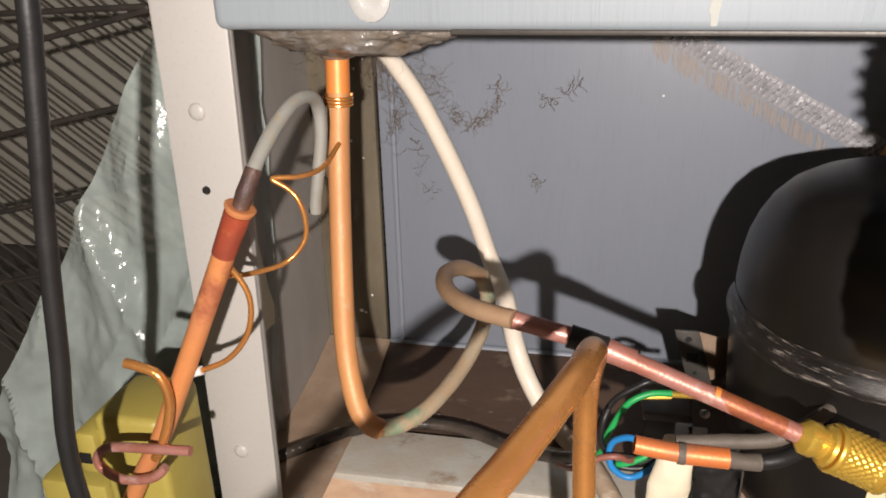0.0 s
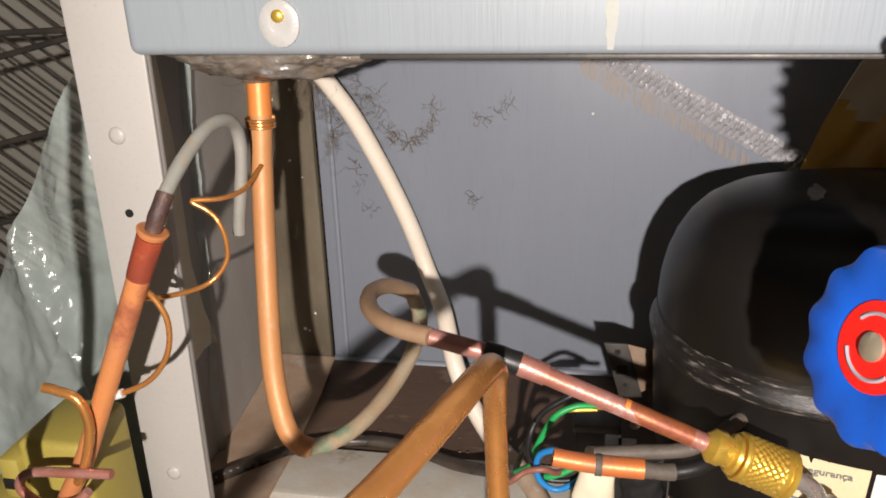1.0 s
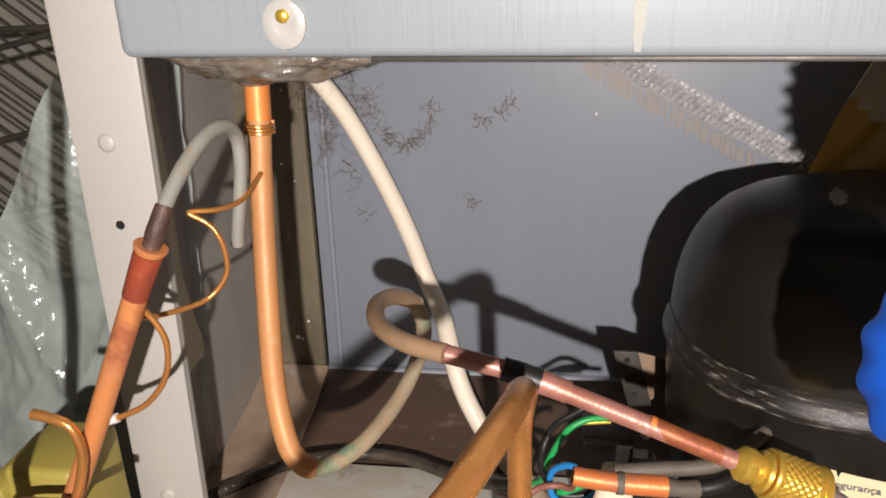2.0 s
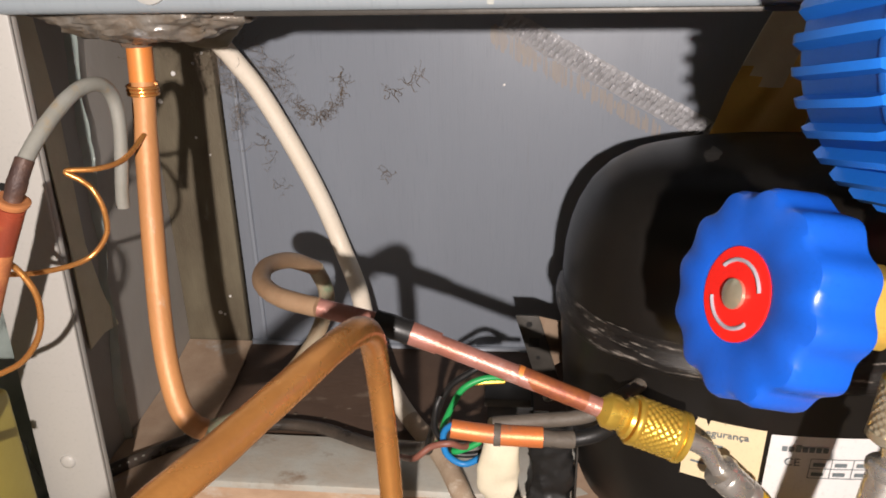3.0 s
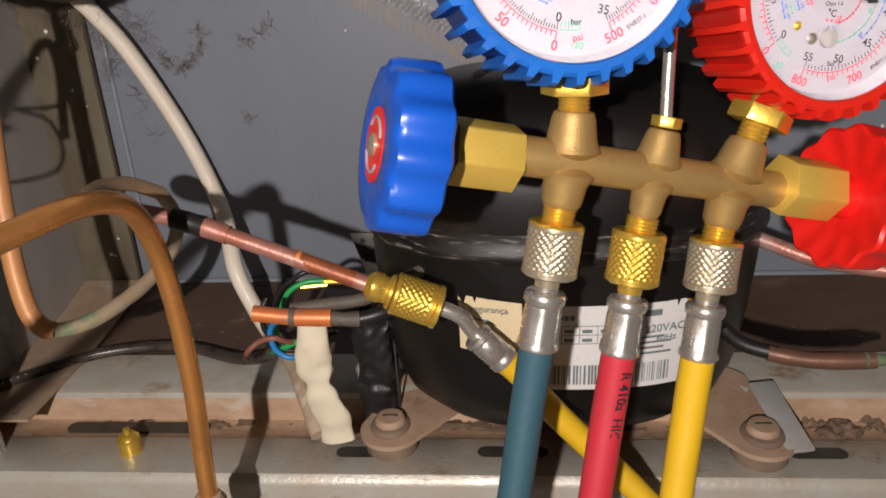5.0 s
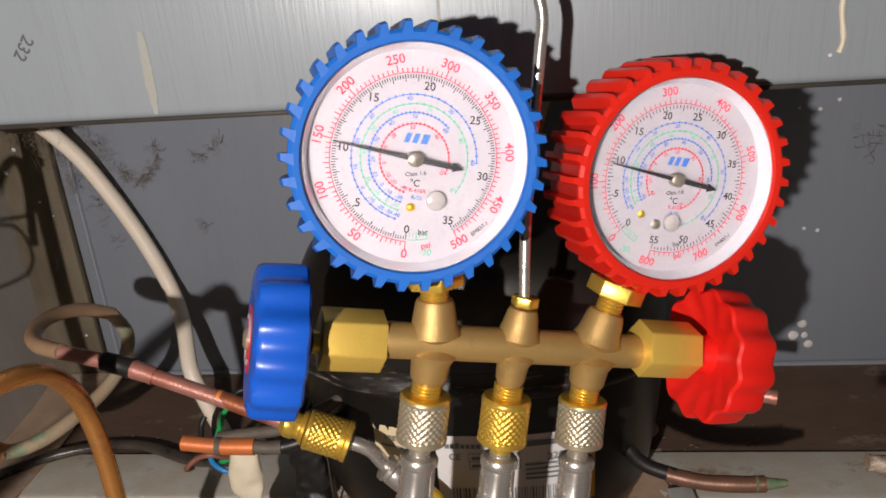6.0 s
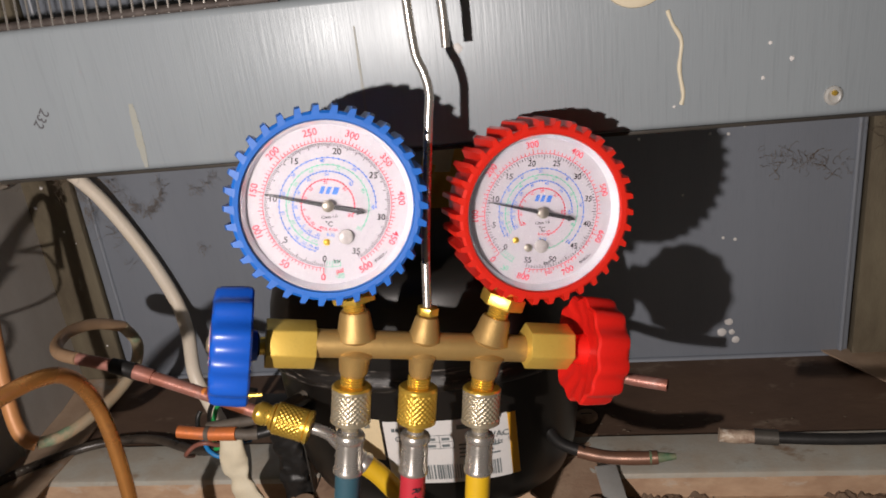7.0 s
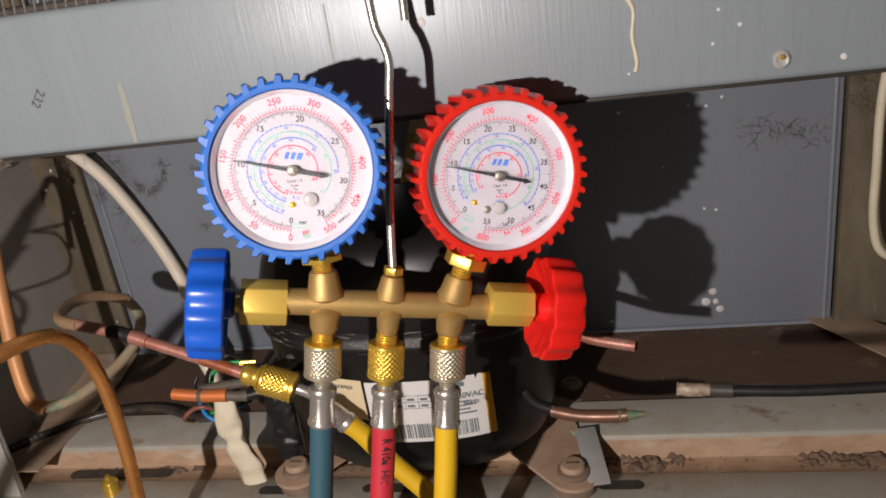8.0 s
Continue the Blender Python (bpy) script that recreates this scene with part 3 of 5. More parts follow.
lint("lint_strands", "brown lint and cobweb strands on the back panel", [(-0.034, 0.492, 0.231), (-0.037, 0.492, 0.218), (-0.046, 0.492, 0.207), (-0.060, 0.492, 0.206), (-0.069, 0.492, 0.214)], 90, 0.0020)
lint("lint_strands", "thin brown lint strand on the back panel", [(0.0165, 0.492, 0.233), (0.008, 0.492, 0.226), (-0.004, 0.492, 0.2216)], 22, 0.0009)
lint("lint_strands", "short hanging lint strand on the back panel", [(-0.0904, 0.492, 0.19), (-0.088, 0.492, 0.178), (-0.0822, 0.492, 0.154)], 16, 0.0015)
lint("lint_strands", "cobweb and lint below the foil joint", [(-0.10, 0.485, 0.245), (-0.085, 0.486, 0.235), (-0.07, 0.487, 0.222)], 80, 0.0065, 0.00008, 0.015)
lint("lint_strands", "dense brown cobweb beside the drain hose", [(-0.116, 0.470, 0.258), (-0.108, 0.476, 0.245), (-0.102, 0.480, 0.225), (-0.100, 0.482, 0.200)], 120, 0.0045, 0.00008, 0.014)
lint("lint_strands", "cobweb and lint round the corner", [(-0.155, 0.46, 0.255), (-0.12, 0.47, 0.25), (-0.11, 0.475, 0.235)], 110, 0.008, 0.00008, 0.017)
lint("lint_strands", "single lint strand on the back panel", [(-0.008, 0.493, 0.169), (-0.0065, 0.493, 0.164)], 9, 0.0008)
lint("lint_strands", "faint dusty swirl on the back panel", [(0.479, 0.494, 0.213), (0.50, 0.494, 0.209), (0.531, 0.494, 0.203)], 48, 0.004, 0.00012, 0.014)
lint("lint_strands", "dense brown cobweb in the corner by the side panel", [(0.545, 0.484, 0.262), (0.556, 0.484, 0.245), (0.562, 0.484, 0.222), (0.574, 0.484, 0.190)], 120, 0.005, 0.0001, 0.015)

random.seed(9)
def clump(name, label, x0, x1, y0, y1, z0, z1, n, size):
    bm = bmesh.new()
    for k in range(n):
        b = bmesh.new()
        bmesh.ops.create_icosphere(b, subdivisions=1, radius=size * random.uniform(0.3, 1.2))
        o = Vector((random.triangular(x0, x1), random.uniform(y0, y1), random.uniform(z0, z1)))
        for v in b.verts:
            v.co = o + Vector((v.co.x * 1.8, v.co.y, v.co.z * 0.4)) * (1 + 0.5 * noise.noise(v.co * 900 + o * 50))
        add(bm, b)
    return tagged(finish(name, bm, DIRT, angle=80), label, "dirt", kind="stuff")


def mound(name, label, x0, x1, y0, y1, z, high):
    """A low uneven heap of fluff and grit."""
    nx, ny = 90, 26
    bm = bmesh.new()
    g = []
    for i in range(nx + 1):
        row = []
        for j in range(ny + 1):
            u, v = i / nx, j / ny
            x, y = x0 + (x1 - x0) * u, y0 + (y1 - y0) * v
            q = Vector((x * 90, y * 90, x0 * 7))
            edge = min(1.0, 5 * u * (1 - u)) * min(1.0, 0.25 + 1.3 * v)
            h = high * edge * (0.45 + 0.55 * noise.noise(q) + 0.40 * noise.noise(q * 3) + 0.06 * noise.noise(q * 9))
            row.append(bm.verts.new((x, y, z + max(-0.0005, h - 0.30 * high))))
        g.append(row)
    for i in range(nx):
        for j in range(ny):
            bm.faces.new((g[i][j], g[i + 1][j], g[i + 1][j + 1], g[i][j + 1]))
    return tagged(finish(name, bm, GRIME, angle=170), label, "dirt", kind="stuff")


mound("dirt_heap", "dark brown fluff and dirt along the base rail", 0.325, 0.420, 0.326, 0.3505, 0.0016, 0.009)
mound("dirt_heap", "dark dirt pile against the base rail", 0.470, 0.560, 0.330, 0.3505, 0.0016, 0.008)
mound("dirt_heap", "thin drift of dirt in the base channel", 0.02, 0.30, 0.336, 0.3500, 0.0016, 0.0045)
mound("dirt_heap", "thin drift of dirt in the base channel", -0.10, 0.03, 0.338, 0.3500, 0.0016, 0.0035)
clump("dirt_clumps", "crumbs of dirt on the base", 0.0, 0.55, 0.30, 0.35, 0.0015, 0.0019, 420, 0.0007)
clump("dirt_clumps", "crumbs of dirt on the rear floor", -0.15, 0.58, 0.40, 0.46, 0.0190, 0.0225, 300, 0.0009)
for k in range(9):
    fleck(random.uniform(-0.160, -0.124), 0.490, random.uniform(0.05, 0.25), random.choice((0.0007, 0.0010, 0.0016)), strip)
for k in range(16):
    b = turn([(0.0010, 0), (0.0008, 0.0004), (0, 0.0006)], 8, axis_at((XL, random.uniform(0.35, 0.48), random.uniform(0.06, 0.26)), (1, 0, 0)))
    part("paint_fleck", b, SPOTS, side)

# ---- compressor ----
comp = thing("compressor", "black enamelled domed compressor with paper labels on the base", "compressor")
CX, CY, RX, RY = 0.2105, 0.362, 0.1125, 0.080


def oval(prof, seg=96, p=2.35):
    """Rings of a rounded oval, profile: (scale, height)."""
    bm = bmesh.new()
    rings = []
    for s, z in prof:
        if s < 1e-6:
            rings.append([bm.verts.new((CX, CY, z))])
            continue
        ring = []
        for k in range(seg):
            a_ = 2 * math.pi * k / seg
            c_, s_ = math.cos(a_), math.sin(a_)
            ring.append(bm.verts.new((CX + RX * s * math.copysign(abs(c_) ** (2 / p), c_), CY + RY * s * math.copysign(abs(s_) ** (2 / p), s_), z)))
        rings.append(ring)
    for r0, r1 in zip(rings, rings[1:]):
        for k in range(seg):
            j = (k + 1) % seg
            if len(r1) == 1:
                bm.faces.new((r0[k], r0[j], r1[0]))
            elif len(r0) == 1:
                bm.faces.new((r0[0], r1[j], r1[k]))
            else:
                bm.faces.new((r0[k], r0[j], r1[j], r1[k]))
    return bm


part("lid", oval([(0.955, 0.148), (0.960, 0.156), (0.954, 0.168), (0.935, 0.180), (0.905, 0.190), (0.86, 0.1995), (0.80, 0.207), (0.72, 0.2125), (0.60, 0.2165), (0.42, 0.219), (0.2, 0.2198), (0, 0.220)]), BLACK, comp)
part("weld_seam", oval([(0.962, 0.1385), (0.982, 0.1400), (0.988, 0.1425), (0.985, 0.1450), (0.966, 0.1475), (0.9608, 0.1500), (0.9618, 0.1545)]), SCUFF, comp, "scuffed black weld seam")
LID = [(0.960, 0.156), (0.954, 0.168), (0.935, 0.180), (0.905, 0.190), (0.86, 0.1995), (0.80, 0.207), (0.72, 0.2125), (0.60, 0.2165), (0.42, 0.219), (0.2, 0.2198), (0, 0.220)]


def lid_height(x, y):
    s = (abs((x - CX) / RX) ** 2.35 + abs((y - CY) / RY) ** 2.35) ** (1 / 2.35)
    for (s0, z0), (s1, z1) in zip(LID, LID[1:]):
        if s >= s1:
            return z0 + (z1 - z0) * min(1.0, max(0.0, (s0 - s) / (s0 - s1)))
    return 0.220


def lid_patch(name, x, y, rx, ry, material, label, turned=0.0):
    """An uneven smear lying on the lid."""
    bm = bmesh.new()
    c, s = math.cos(turned), math.sin(turned)
    rings = []
    for k in range(1, 6):
        ring = []
        for j in range(36):
            a = 2 * math.pi * j / 36
            f = k / 5 * (1 + 0.45 * noise.noise(Vector((math.cos(a) * 2.2, math.sin(a) * 2.2, x * 400))))
            u, v = rx * f * math.cos(a), ry * f * math.sin(a)
            px_, py_ = x + c * u - s * v, y + s * u + c * v
            ring.append(bm.verts.new((px_, py_, lid_height(px_, py_) + 0.00035)))
        rings.append(ring)
    bm.faces.new(rings[0])
    for r0, r1 in zip(rings, rings[1:]):
        for j in range(36):
            bm.faces.new((r0[j], r0[(j + 1) % 36], r1[(j + 1) % 36], r1[j]))
    return part(name, bm, material, comp, label)


DULLY = mat("dull_yellow_smear", (0.16, 0.125, 0.03), 0.6, 0, (0.08, 0.065, 0.02), 160, 0.9, 0.2)
DUSTY = mat("grey_dust_smear", (0.060, 0.052, 0.044), 0.6, 0, (0.020, 0.018, 0.016), 130, 1.0, 0.2)
lid_patch("yellow_smear", 0.148, 0.411, 0.010, 0.0035, DULLY, "dull yellow smear")
lid_patch("dust_smear", 0.168, 0.357, 0.0035, 0.013, DUSTY, "grey dust smear", -0.3)
lid_patch("dust_smear", 0.212, 0.412, 0.022, 0.006, DUSTY, "grey dust smear", -0.15)
part("body", oval([(0, 0.022), (0.5, 0.023), (0.72, 0.029), (0.84, 0.042), (0.90, 0.06), (0.935, 0.09), (0.955, 0.12), (0.962, 0.141)]), BLACK, comp)


def on_body(x, z, lift=0.0):
    f = (z - 0.06) / 0.08
    s = 0.90 + 0.06 * max(0.0, min(1.0, f)) ** 0.7
    u = max(-0.999, min(0.999, (x - CX) / (RX * s)))
    return CY - RY * s * (1 - abs(u) ** 2.35) ** (1 / 2.35) - lift


def decal(name, x0, x1, z0, z1, material, lift=0.0006, n=14, skew=0.0, label=""):
    bm = bmesh.new()
    cols = []
    for k in range(n + 1):
        x = x0 + (x1 - x0) * k / n
        dz = skew * (x - x0)
        cols.append([bm.verts.new((x, on_body(x, z + dz, lift), z + dz)) for z in (z0 + (z1 - z0) * j / 6 for j in range(7))])
    for a_, c_ in zip(cols, cols[1:]):
        for j in range(6):
            bm.faces.new((a_[j], c_[j], c_[j + 1], a_[j + 1]))
    return part(name, bm, material, comp, label)


Z0, Z1 = 0.066, 0.1165
decal("warning_label", 0.1545, 0.1865, 0.088, 0.1205, CREAM, 0.0005, skew=-0.08, label="cream paper warning label")
decal("rating_label", 0.1885, 0.2735, Z0, Z1, LABEL, 0.0005, n=24, label="white printed rating label")
decal("label_edge_band", 0.2685, 0.2735, Z0 + 0.0004, Z1 - 0.0004, AMBER, 0.0009, label="amber printed edge band")
# print on the labels as bars
for k in range(7):
    decal("print_mark", 0.1935 + k * 0.0028, 0.1957 + k * 0.0028, 0.1085, 0.1112 + (0.0010 if k in (2,) else 0.0), GREYPRINT, 0.0009, n=2)
decal("print_mark", 0.2360, 0.2560, 0.1090, 0.1125, GREYPRINT, 0.0009)
for k in range(3):
    decal("print_rule", 0.2060, 0.2330, 0.1050 - k * 0.0052, 0.1054 - k * 0.0052, GREYPRINT, 0.0009)
for k in range(4):
    decal("print_rule", 0.2060 + k * 0.009, 0.2063 + k * 0.009, 0.0946, 0.1054, GREYPRINT, 0.0010, n=1)
for k in range(6):
    decal("print_mark", 0.2075 + (k % 3) * 0.009, 0.2125 + (k % 3) * 0.009, 0.1012 - (k // 3) * 0.0052, 0.1032 - (k // 3) * 0.0052, GREYPRINT, 0.0010, n=2)
x = 0.196
random.seed(11)
while x < 0.262:
    wbar = random.choice((0.0004, 0.0007, 0.0011))
    decal("barcode_bar", x, x + wbar, 0.0695, 0.0815, GREYPRINT, 0.0009, n=1)
    x += wbar + random.choice((0.0005, 0.0008, 0.0012))
for k in range(4):
    decal("print_mark", 0.236, 0.262 - 0.004 * (k % 2), 0.0865 + k * 0.0032, 0.0878 + k * 0.0032, GREYPRINT, 0.0009, n=5)
for k, (xa, xb) in ((1, (0.158, 0.170)), (3, (0.158, 0.172))):
    decal("print_mark", xa, xb, 0.1125 - k * 0.0055, 0.1137 - k * 0.0055, GREYPRINT, 0.0009, n=5, skew=-0.08)


def label_text(body, x, z, size):
    y = on_body(x, z, 0.0012)
    y1, y0 = on_body(x + 0.01, z, 0), on_body(x - 0.01, z, 0)
    text_mesh(body, size, axis_at((x, y, z), Vector((y1 - y0, -0.02, 0)), (0.02, y1 - y0, 0)), "label_print", GREYPRINT, comp)


label_text("220VAC", 0.2580, 0.1015, 0.0062)
label_text("60Hz", 0.2590, 0.0955, 0.0050)
label_text("seguran\u00e7a", 0.1700, 0.1135, 0.0050)
label_text("CE", 0.1985, 0.1030, 0.0055)
# mounting feet with grommets and screws
RUBBER = mat("dusty_rubber", (0.24, 0.17, 0.12), 0.8, 0, (0.15, 0.105, 0.075), 60, 0.8, 0.2)
RUST = mat("dusty_rusty_foot", (0.46, 0.33, 0.23), 0.65, 0.05, (0.33, 0.21, 0.14), 40, 0.9, 0.3, 420, (1, 1, 1), (0.20, 0.12, 0.08), 45, 0.60)


def capsule(p, q, r0, r1, z0, z1, n=16):
    """A plate between two circles in the xy plane."""
    p, q = Vector((*p, 0)), Vector((*q, 0))
    d = (q - p).normalized()
    a0 = math.atan2(d.y, d.x)
    pts = [p + r0 * Vector((math.cos(a0 + math.pi / 2 + math.pi * k / n), math.sin(a0 + math.pi / 2 + math.pi * k / n), 0)) for k in range(n + 1)]
    pts += [q + r1 * Vector((math.cos(a0 - math.pi / 2 + math.pi * k / n), math.sin(a0 - math.pi / 2 + math.pi * k / n), 0)) for k in range(n + 1)]
    bm = bmesh.new()
    L = (q - p).length
    lift = lambda v: 0.010 * max(0.0, min(1.0, (v - p).dot(d) / L)) ** 1.5
    lo = [bm.verts.new((v.x, v.y, z0 + lift(v))) for v in pts]
    hi = [bm.verts.new((v.x, v.y, z1 + lift(v))) for v in pts]
    bm.faces.new(lo[::-1])
    bm.faces.new(hi)
    for k in range(len(pts)):
        j = (k + 1) % len(pts)
        bm.faces.new((lo[k], lo[j], hi[j], hi[k]))
    return bm


for (x, y, qx, qy) in ((0.1085, 0.323, 0.130, 0.352), (0.322, 0.316, 0.300, 0.348), (0.322, 0.425, 0.295, 0.395)):
    part("mounting_foot", capsule((x, y), (qx, qy), 0.0185, 0.030, 0.0125, 0.0155), RUST, comp, "rusty steel mounting foot")
    part("rubber_grommet", turn([(0.0145, 0), (0.0160, 0.003), (0.0152, 0.0075), (0.0120, 0.010), (0.0110, 0.0125), (0.0125, 0.0160), (0.0115, 0.0185), (0.0085, 0.0195)], 32, pose(x, y, 0.0012)), RUBBER, comp, "dusty rubber grommet")
    scr = part("screw", turn([(0.0092, 0.0195), (0.0092, 0.0215), (0.0078, 0.0232), (0, 0.0240)], 28, pose(x, y, 0.001)), RUST, comp)
    part("screw_slot", box(x - 0.0045, x + 0.0045, y - 0.0006, y + 0.0006, 0.0242, 0.0252, 0.0002), DARKPLATE, scr)
b = box(-0.008, 0.008, -0.026, 0.026, 0, 0.0025, 0.0008)
b.transform(pose(0.336, 0.330, 0.0190, 14, 0, 10))
part("clip_plate", b, mat("zinc_plate", (0.52, 0.52, 0.50), 0.42, 0.35, (0.42, 0.40, 0.37), 60, 0.7, 0.1), comp, "grey zinc clip plate")
# terminal bracket, cover and leads' block on the side of the compressor
tb = thing("terminal_block", "dark punched bracket and black relay block beside the compressor", "relay block")
b = box(0.0788, 0.0925, 0.3975, 0.3995, 0.060, 0.1115, 0.0005)
for v in b.verts:
    v.co.x += (0.1115 - v.co.z) * 0.30
part("bracket_plate", b, DARKPLATE, tb)
b = box(0.0, 0.026, 0.0, 0.0018, 0.074, 0.1115, 0.0005)
for v in b.verts:
    v.co.z -= 0.5 * v.co.x * (1 if v.co.z > 0.09 else -0.1)
b.transform(pose(0.0927, 0.3975, 0, 0, 0, 38))
part("bracket_fold", b, GUSSET, tb, "dusty folded bracket side")
part("square_hole", box(0.0868, 0.0930, 0.3968, 0.3978, 0.0915, 0.0970, 0.0003), BLACKP, tb)
for xx, zz, r in ((0.0869, 0.1063, 0.0018), (0.0925, 0.0844, 0.0013), (0.0980, 0.0690, 0.0014)):
    part("bracket_hole", turn([(r, 0), (r, 0.0003), (0, 0.00031)], 14, axis_at((xx, 0.3974, zz), (0, -1, 0))), BLACKP, tb)
part("relay_body", box(0.0640, 0.0900, 0.366, 0.390, 0.058, 0.0715, 0.0012), BLACKP, tb)
part("relay_lid", box(0.0625, 0.0885, 0.364, 0.388, 0.0715, 0.0770, 0.001), DARKPLATE, tb)
part("white_tab", box(0.0900, 0.0985, 0.368, 0.370, 0.0615, 0.0665, 0.0004), LABEL, tb, "white paper tab")
part("screw", turn([(0.0030, 0), (0.0028, 0.0010), (0, 0.0014)], 16, axis_at((0.0985, 0.383, 0.0670), (0, -1, 0))), STEEL, tb)
strap = tube([(0.0990, 0.3400, 0.0800), (0.0985, 0.3390, 0.0640), (0.1010, 0.3385, 0.0480), (0.0985, 0.3385, 0.0330), (0.1005, 0.3390, 0.0160)], 0.0112, 26, 9, wobble=0.16)
for v in strap.verts:
    v.co.y = 0.339 + (v.co.y - 0.339) * 0.5 + 0.0024 * noise.noise(v.co * 170)
    v.co.x += 0.0022 * noise.noise(v.co * 210 + Vector((3, 1, 0)))
part("black_sleeve", strap, BLACKP, tb, "crumpled black plastic sleeve")
part("sleeve_edge", box(0.1118, 0.1130, 0.336, 0.344, 0.020, 0.074, 0.0004), DARKPLATE, tb)
part("spade_terminal", tube([(0.0720, 0.342, 0.1045), (0.0850, 0.345, 0.1030)], 0.0017, 8, 2), BRASS, tb, "brass spade terminal")
part("spade_terminal", tube([(0.0585, 0.344, 0.1000), (0.0740, 0.346, 0.1005)], 0.0015, 8, 2), BRASS, tb, "brass spade terminal")

# ---- copper pipework ----
SCORCH = mat("scorched_copper", (0.50, 0.17, 0.045), 0.42, 0.35, (0.24, 0.07, 0.04), 110, 1.0, 0.15)
DARKCU = mat("dark_tarnished_copper", (0.22, 0.11, 0.07), 0.38, 0.4, (0.14, 0.075, 0.05), 60, 0.8, 0.1)
LOOPCU = mat("brown_tarnished_copper", (0.42, 0.28, 0.17), 0.5, 0.25, (0.34, 0.21, 0.12), 60, 0.8, 0.15, 700, (1, 1, 1), (0.52, 0.45, 0.34), 60, 0.62)
suction = thing("suction_pipe", "copper refrigerant pipe with a loop and a brass service valve", "copper pipe")
part("riser", tube([(-0.0932, 0.3456, 0.282), (-0.0932, 0.3456, 0.2647), (-0.0922, 0.3349, 0.2301), (-0.0895, 0.3185, 0.1772), (-0.0868, 0.3075, 0.1367), (-0.0805, 0.299, 0.1112), (-0.0740, 0.297, 0.1015), (-0.0690, 0.2985, 0.0975)], 0.0053, 18, 8, wobble=0.03), RISER, suction)
part("lacquered_end", tube([(-0.0932, 0.3456, 0.284), (-0.0932, 0.3452, 0.272), (-0.0930, 0.3425, 0.2555)], 0.0057, 18, 6), ORANGE, suction, "bright orange lacquered pipe end")
ringpath = [Vector((-0.0929 + 0.0066 * math.cos(k * 0.5), 0.3415 + 0.0066 * math.sin(k * 0.5), 0.2552 - 0.00013 * k)) for k in range(40)]
part("wire_binding", tube(ringpath, 0.0008, 8, 1, raw=True), COPPER, suction, "thin copper wire binding")
LOOP = [(-0.0690, 0.2985, 0.0975), (-0.0590, 0.3085, 0.0955), (-0.0480, 0.3250, 0.0970), (-0.0370, 0.3550, 0.1020), (-0.0300, 0.3760, 0.1130), (-0.0268, 0.3830, 0.1300),
        (-0.0300, 0.3760, 0.1490), (-0.0372, 0.3560, 0.1620), (-0.0410, 0.3320, 0.1690), (-0.0352, 0.3080, 0.1720), (-0.0210, 0.2890, 0.1745), (-0.0016, 0.2795, 0.1750)]
part("verdigris_bend", tube(LOOP[:7], 0.0044, 16, 8, wobble=0.06), GREENCU, suction, "green-stained pipe bend")
part("loop", tube(LOOP[6:], 0.0042, 16, 8, wobble=0.04), LOOPCU, suction)
part("branch", tube([(-0.0016, 0.2795, 0.1750), (0.0150, 0.2780, 0.1718), (0.0300, 0.2772, 0.1680), (0.0700, 0.2745, 0.1535), (0.1170, 0.2690, 0.1372)], 0.0040, 18, 8, wobble=0.03), PINKCU, suction, "pinkish heat-tinted copper branch")
part("scorched_band", tube([(0.0795, 0.2739, 0.1503), (0.0920, 0.2720, 0.1460), (0.1080, 0.2701, 0.1404)], 0.0041, 18, 5), SCORCH, suction, "orange scorched band")
part("solder_ring", tube([(0.0800, 0.2738, 0.1501), (0.0820, 0.2735, 0.1494)], 0.0042, 18, 2), ORANGE, suction)
part("brazed_collar", tube([(0.0350, 0.2769, 0.1664), (0.0420, 0.2764, 0.1640), (0.0480, 0.2760, 0.1618)], 0.0048, 18, 4, wobble=0.06), PINKCU, suction)
part("black_joint", tube([(0.0215, 0.2776, 0.1704), (0.0290, 0.2772, 0.1683), (0.0365, 0.2768, 0.1659)], 0.0053, 16, 4, wobble=0.08), BLACKP, suction, "burnt black joint")
vdir = (Vector((0.1467, 0.2700, 0.1254)) - Vector((0.1146, 0.2693, 0.1384))).normalized()
m = axis_at((0.1150, 0.2692, 0.1381), vdir, (0, 0, 1))
valve = part("service_valve", turn([(0.0042, -0.002), (0.0062, 0), (0.0072, 0.001), (0.0074, 0.005), (0.0066, 0.0062), (0.0066, 0.0085), (0.0084, 0.0095), (0.0088, 0.011), (0.0070, 0.0118)], 32, m), BRASS, suction, "polished brass service valve")
part("knurled_nut", knurled(0.0104, 0.020, m @ Matrix.Translation((0, 0, 0.0118)), 140, 36, 0.07, 20), BRASS, valve, "knurled brass nut")
part("nut_collar", turn([(0.0100, 0.0318), (0.0108, 0.0325), (0.0108, 0.0345), (0.0086, 0.0352)], 32, m), BRASS, valve)

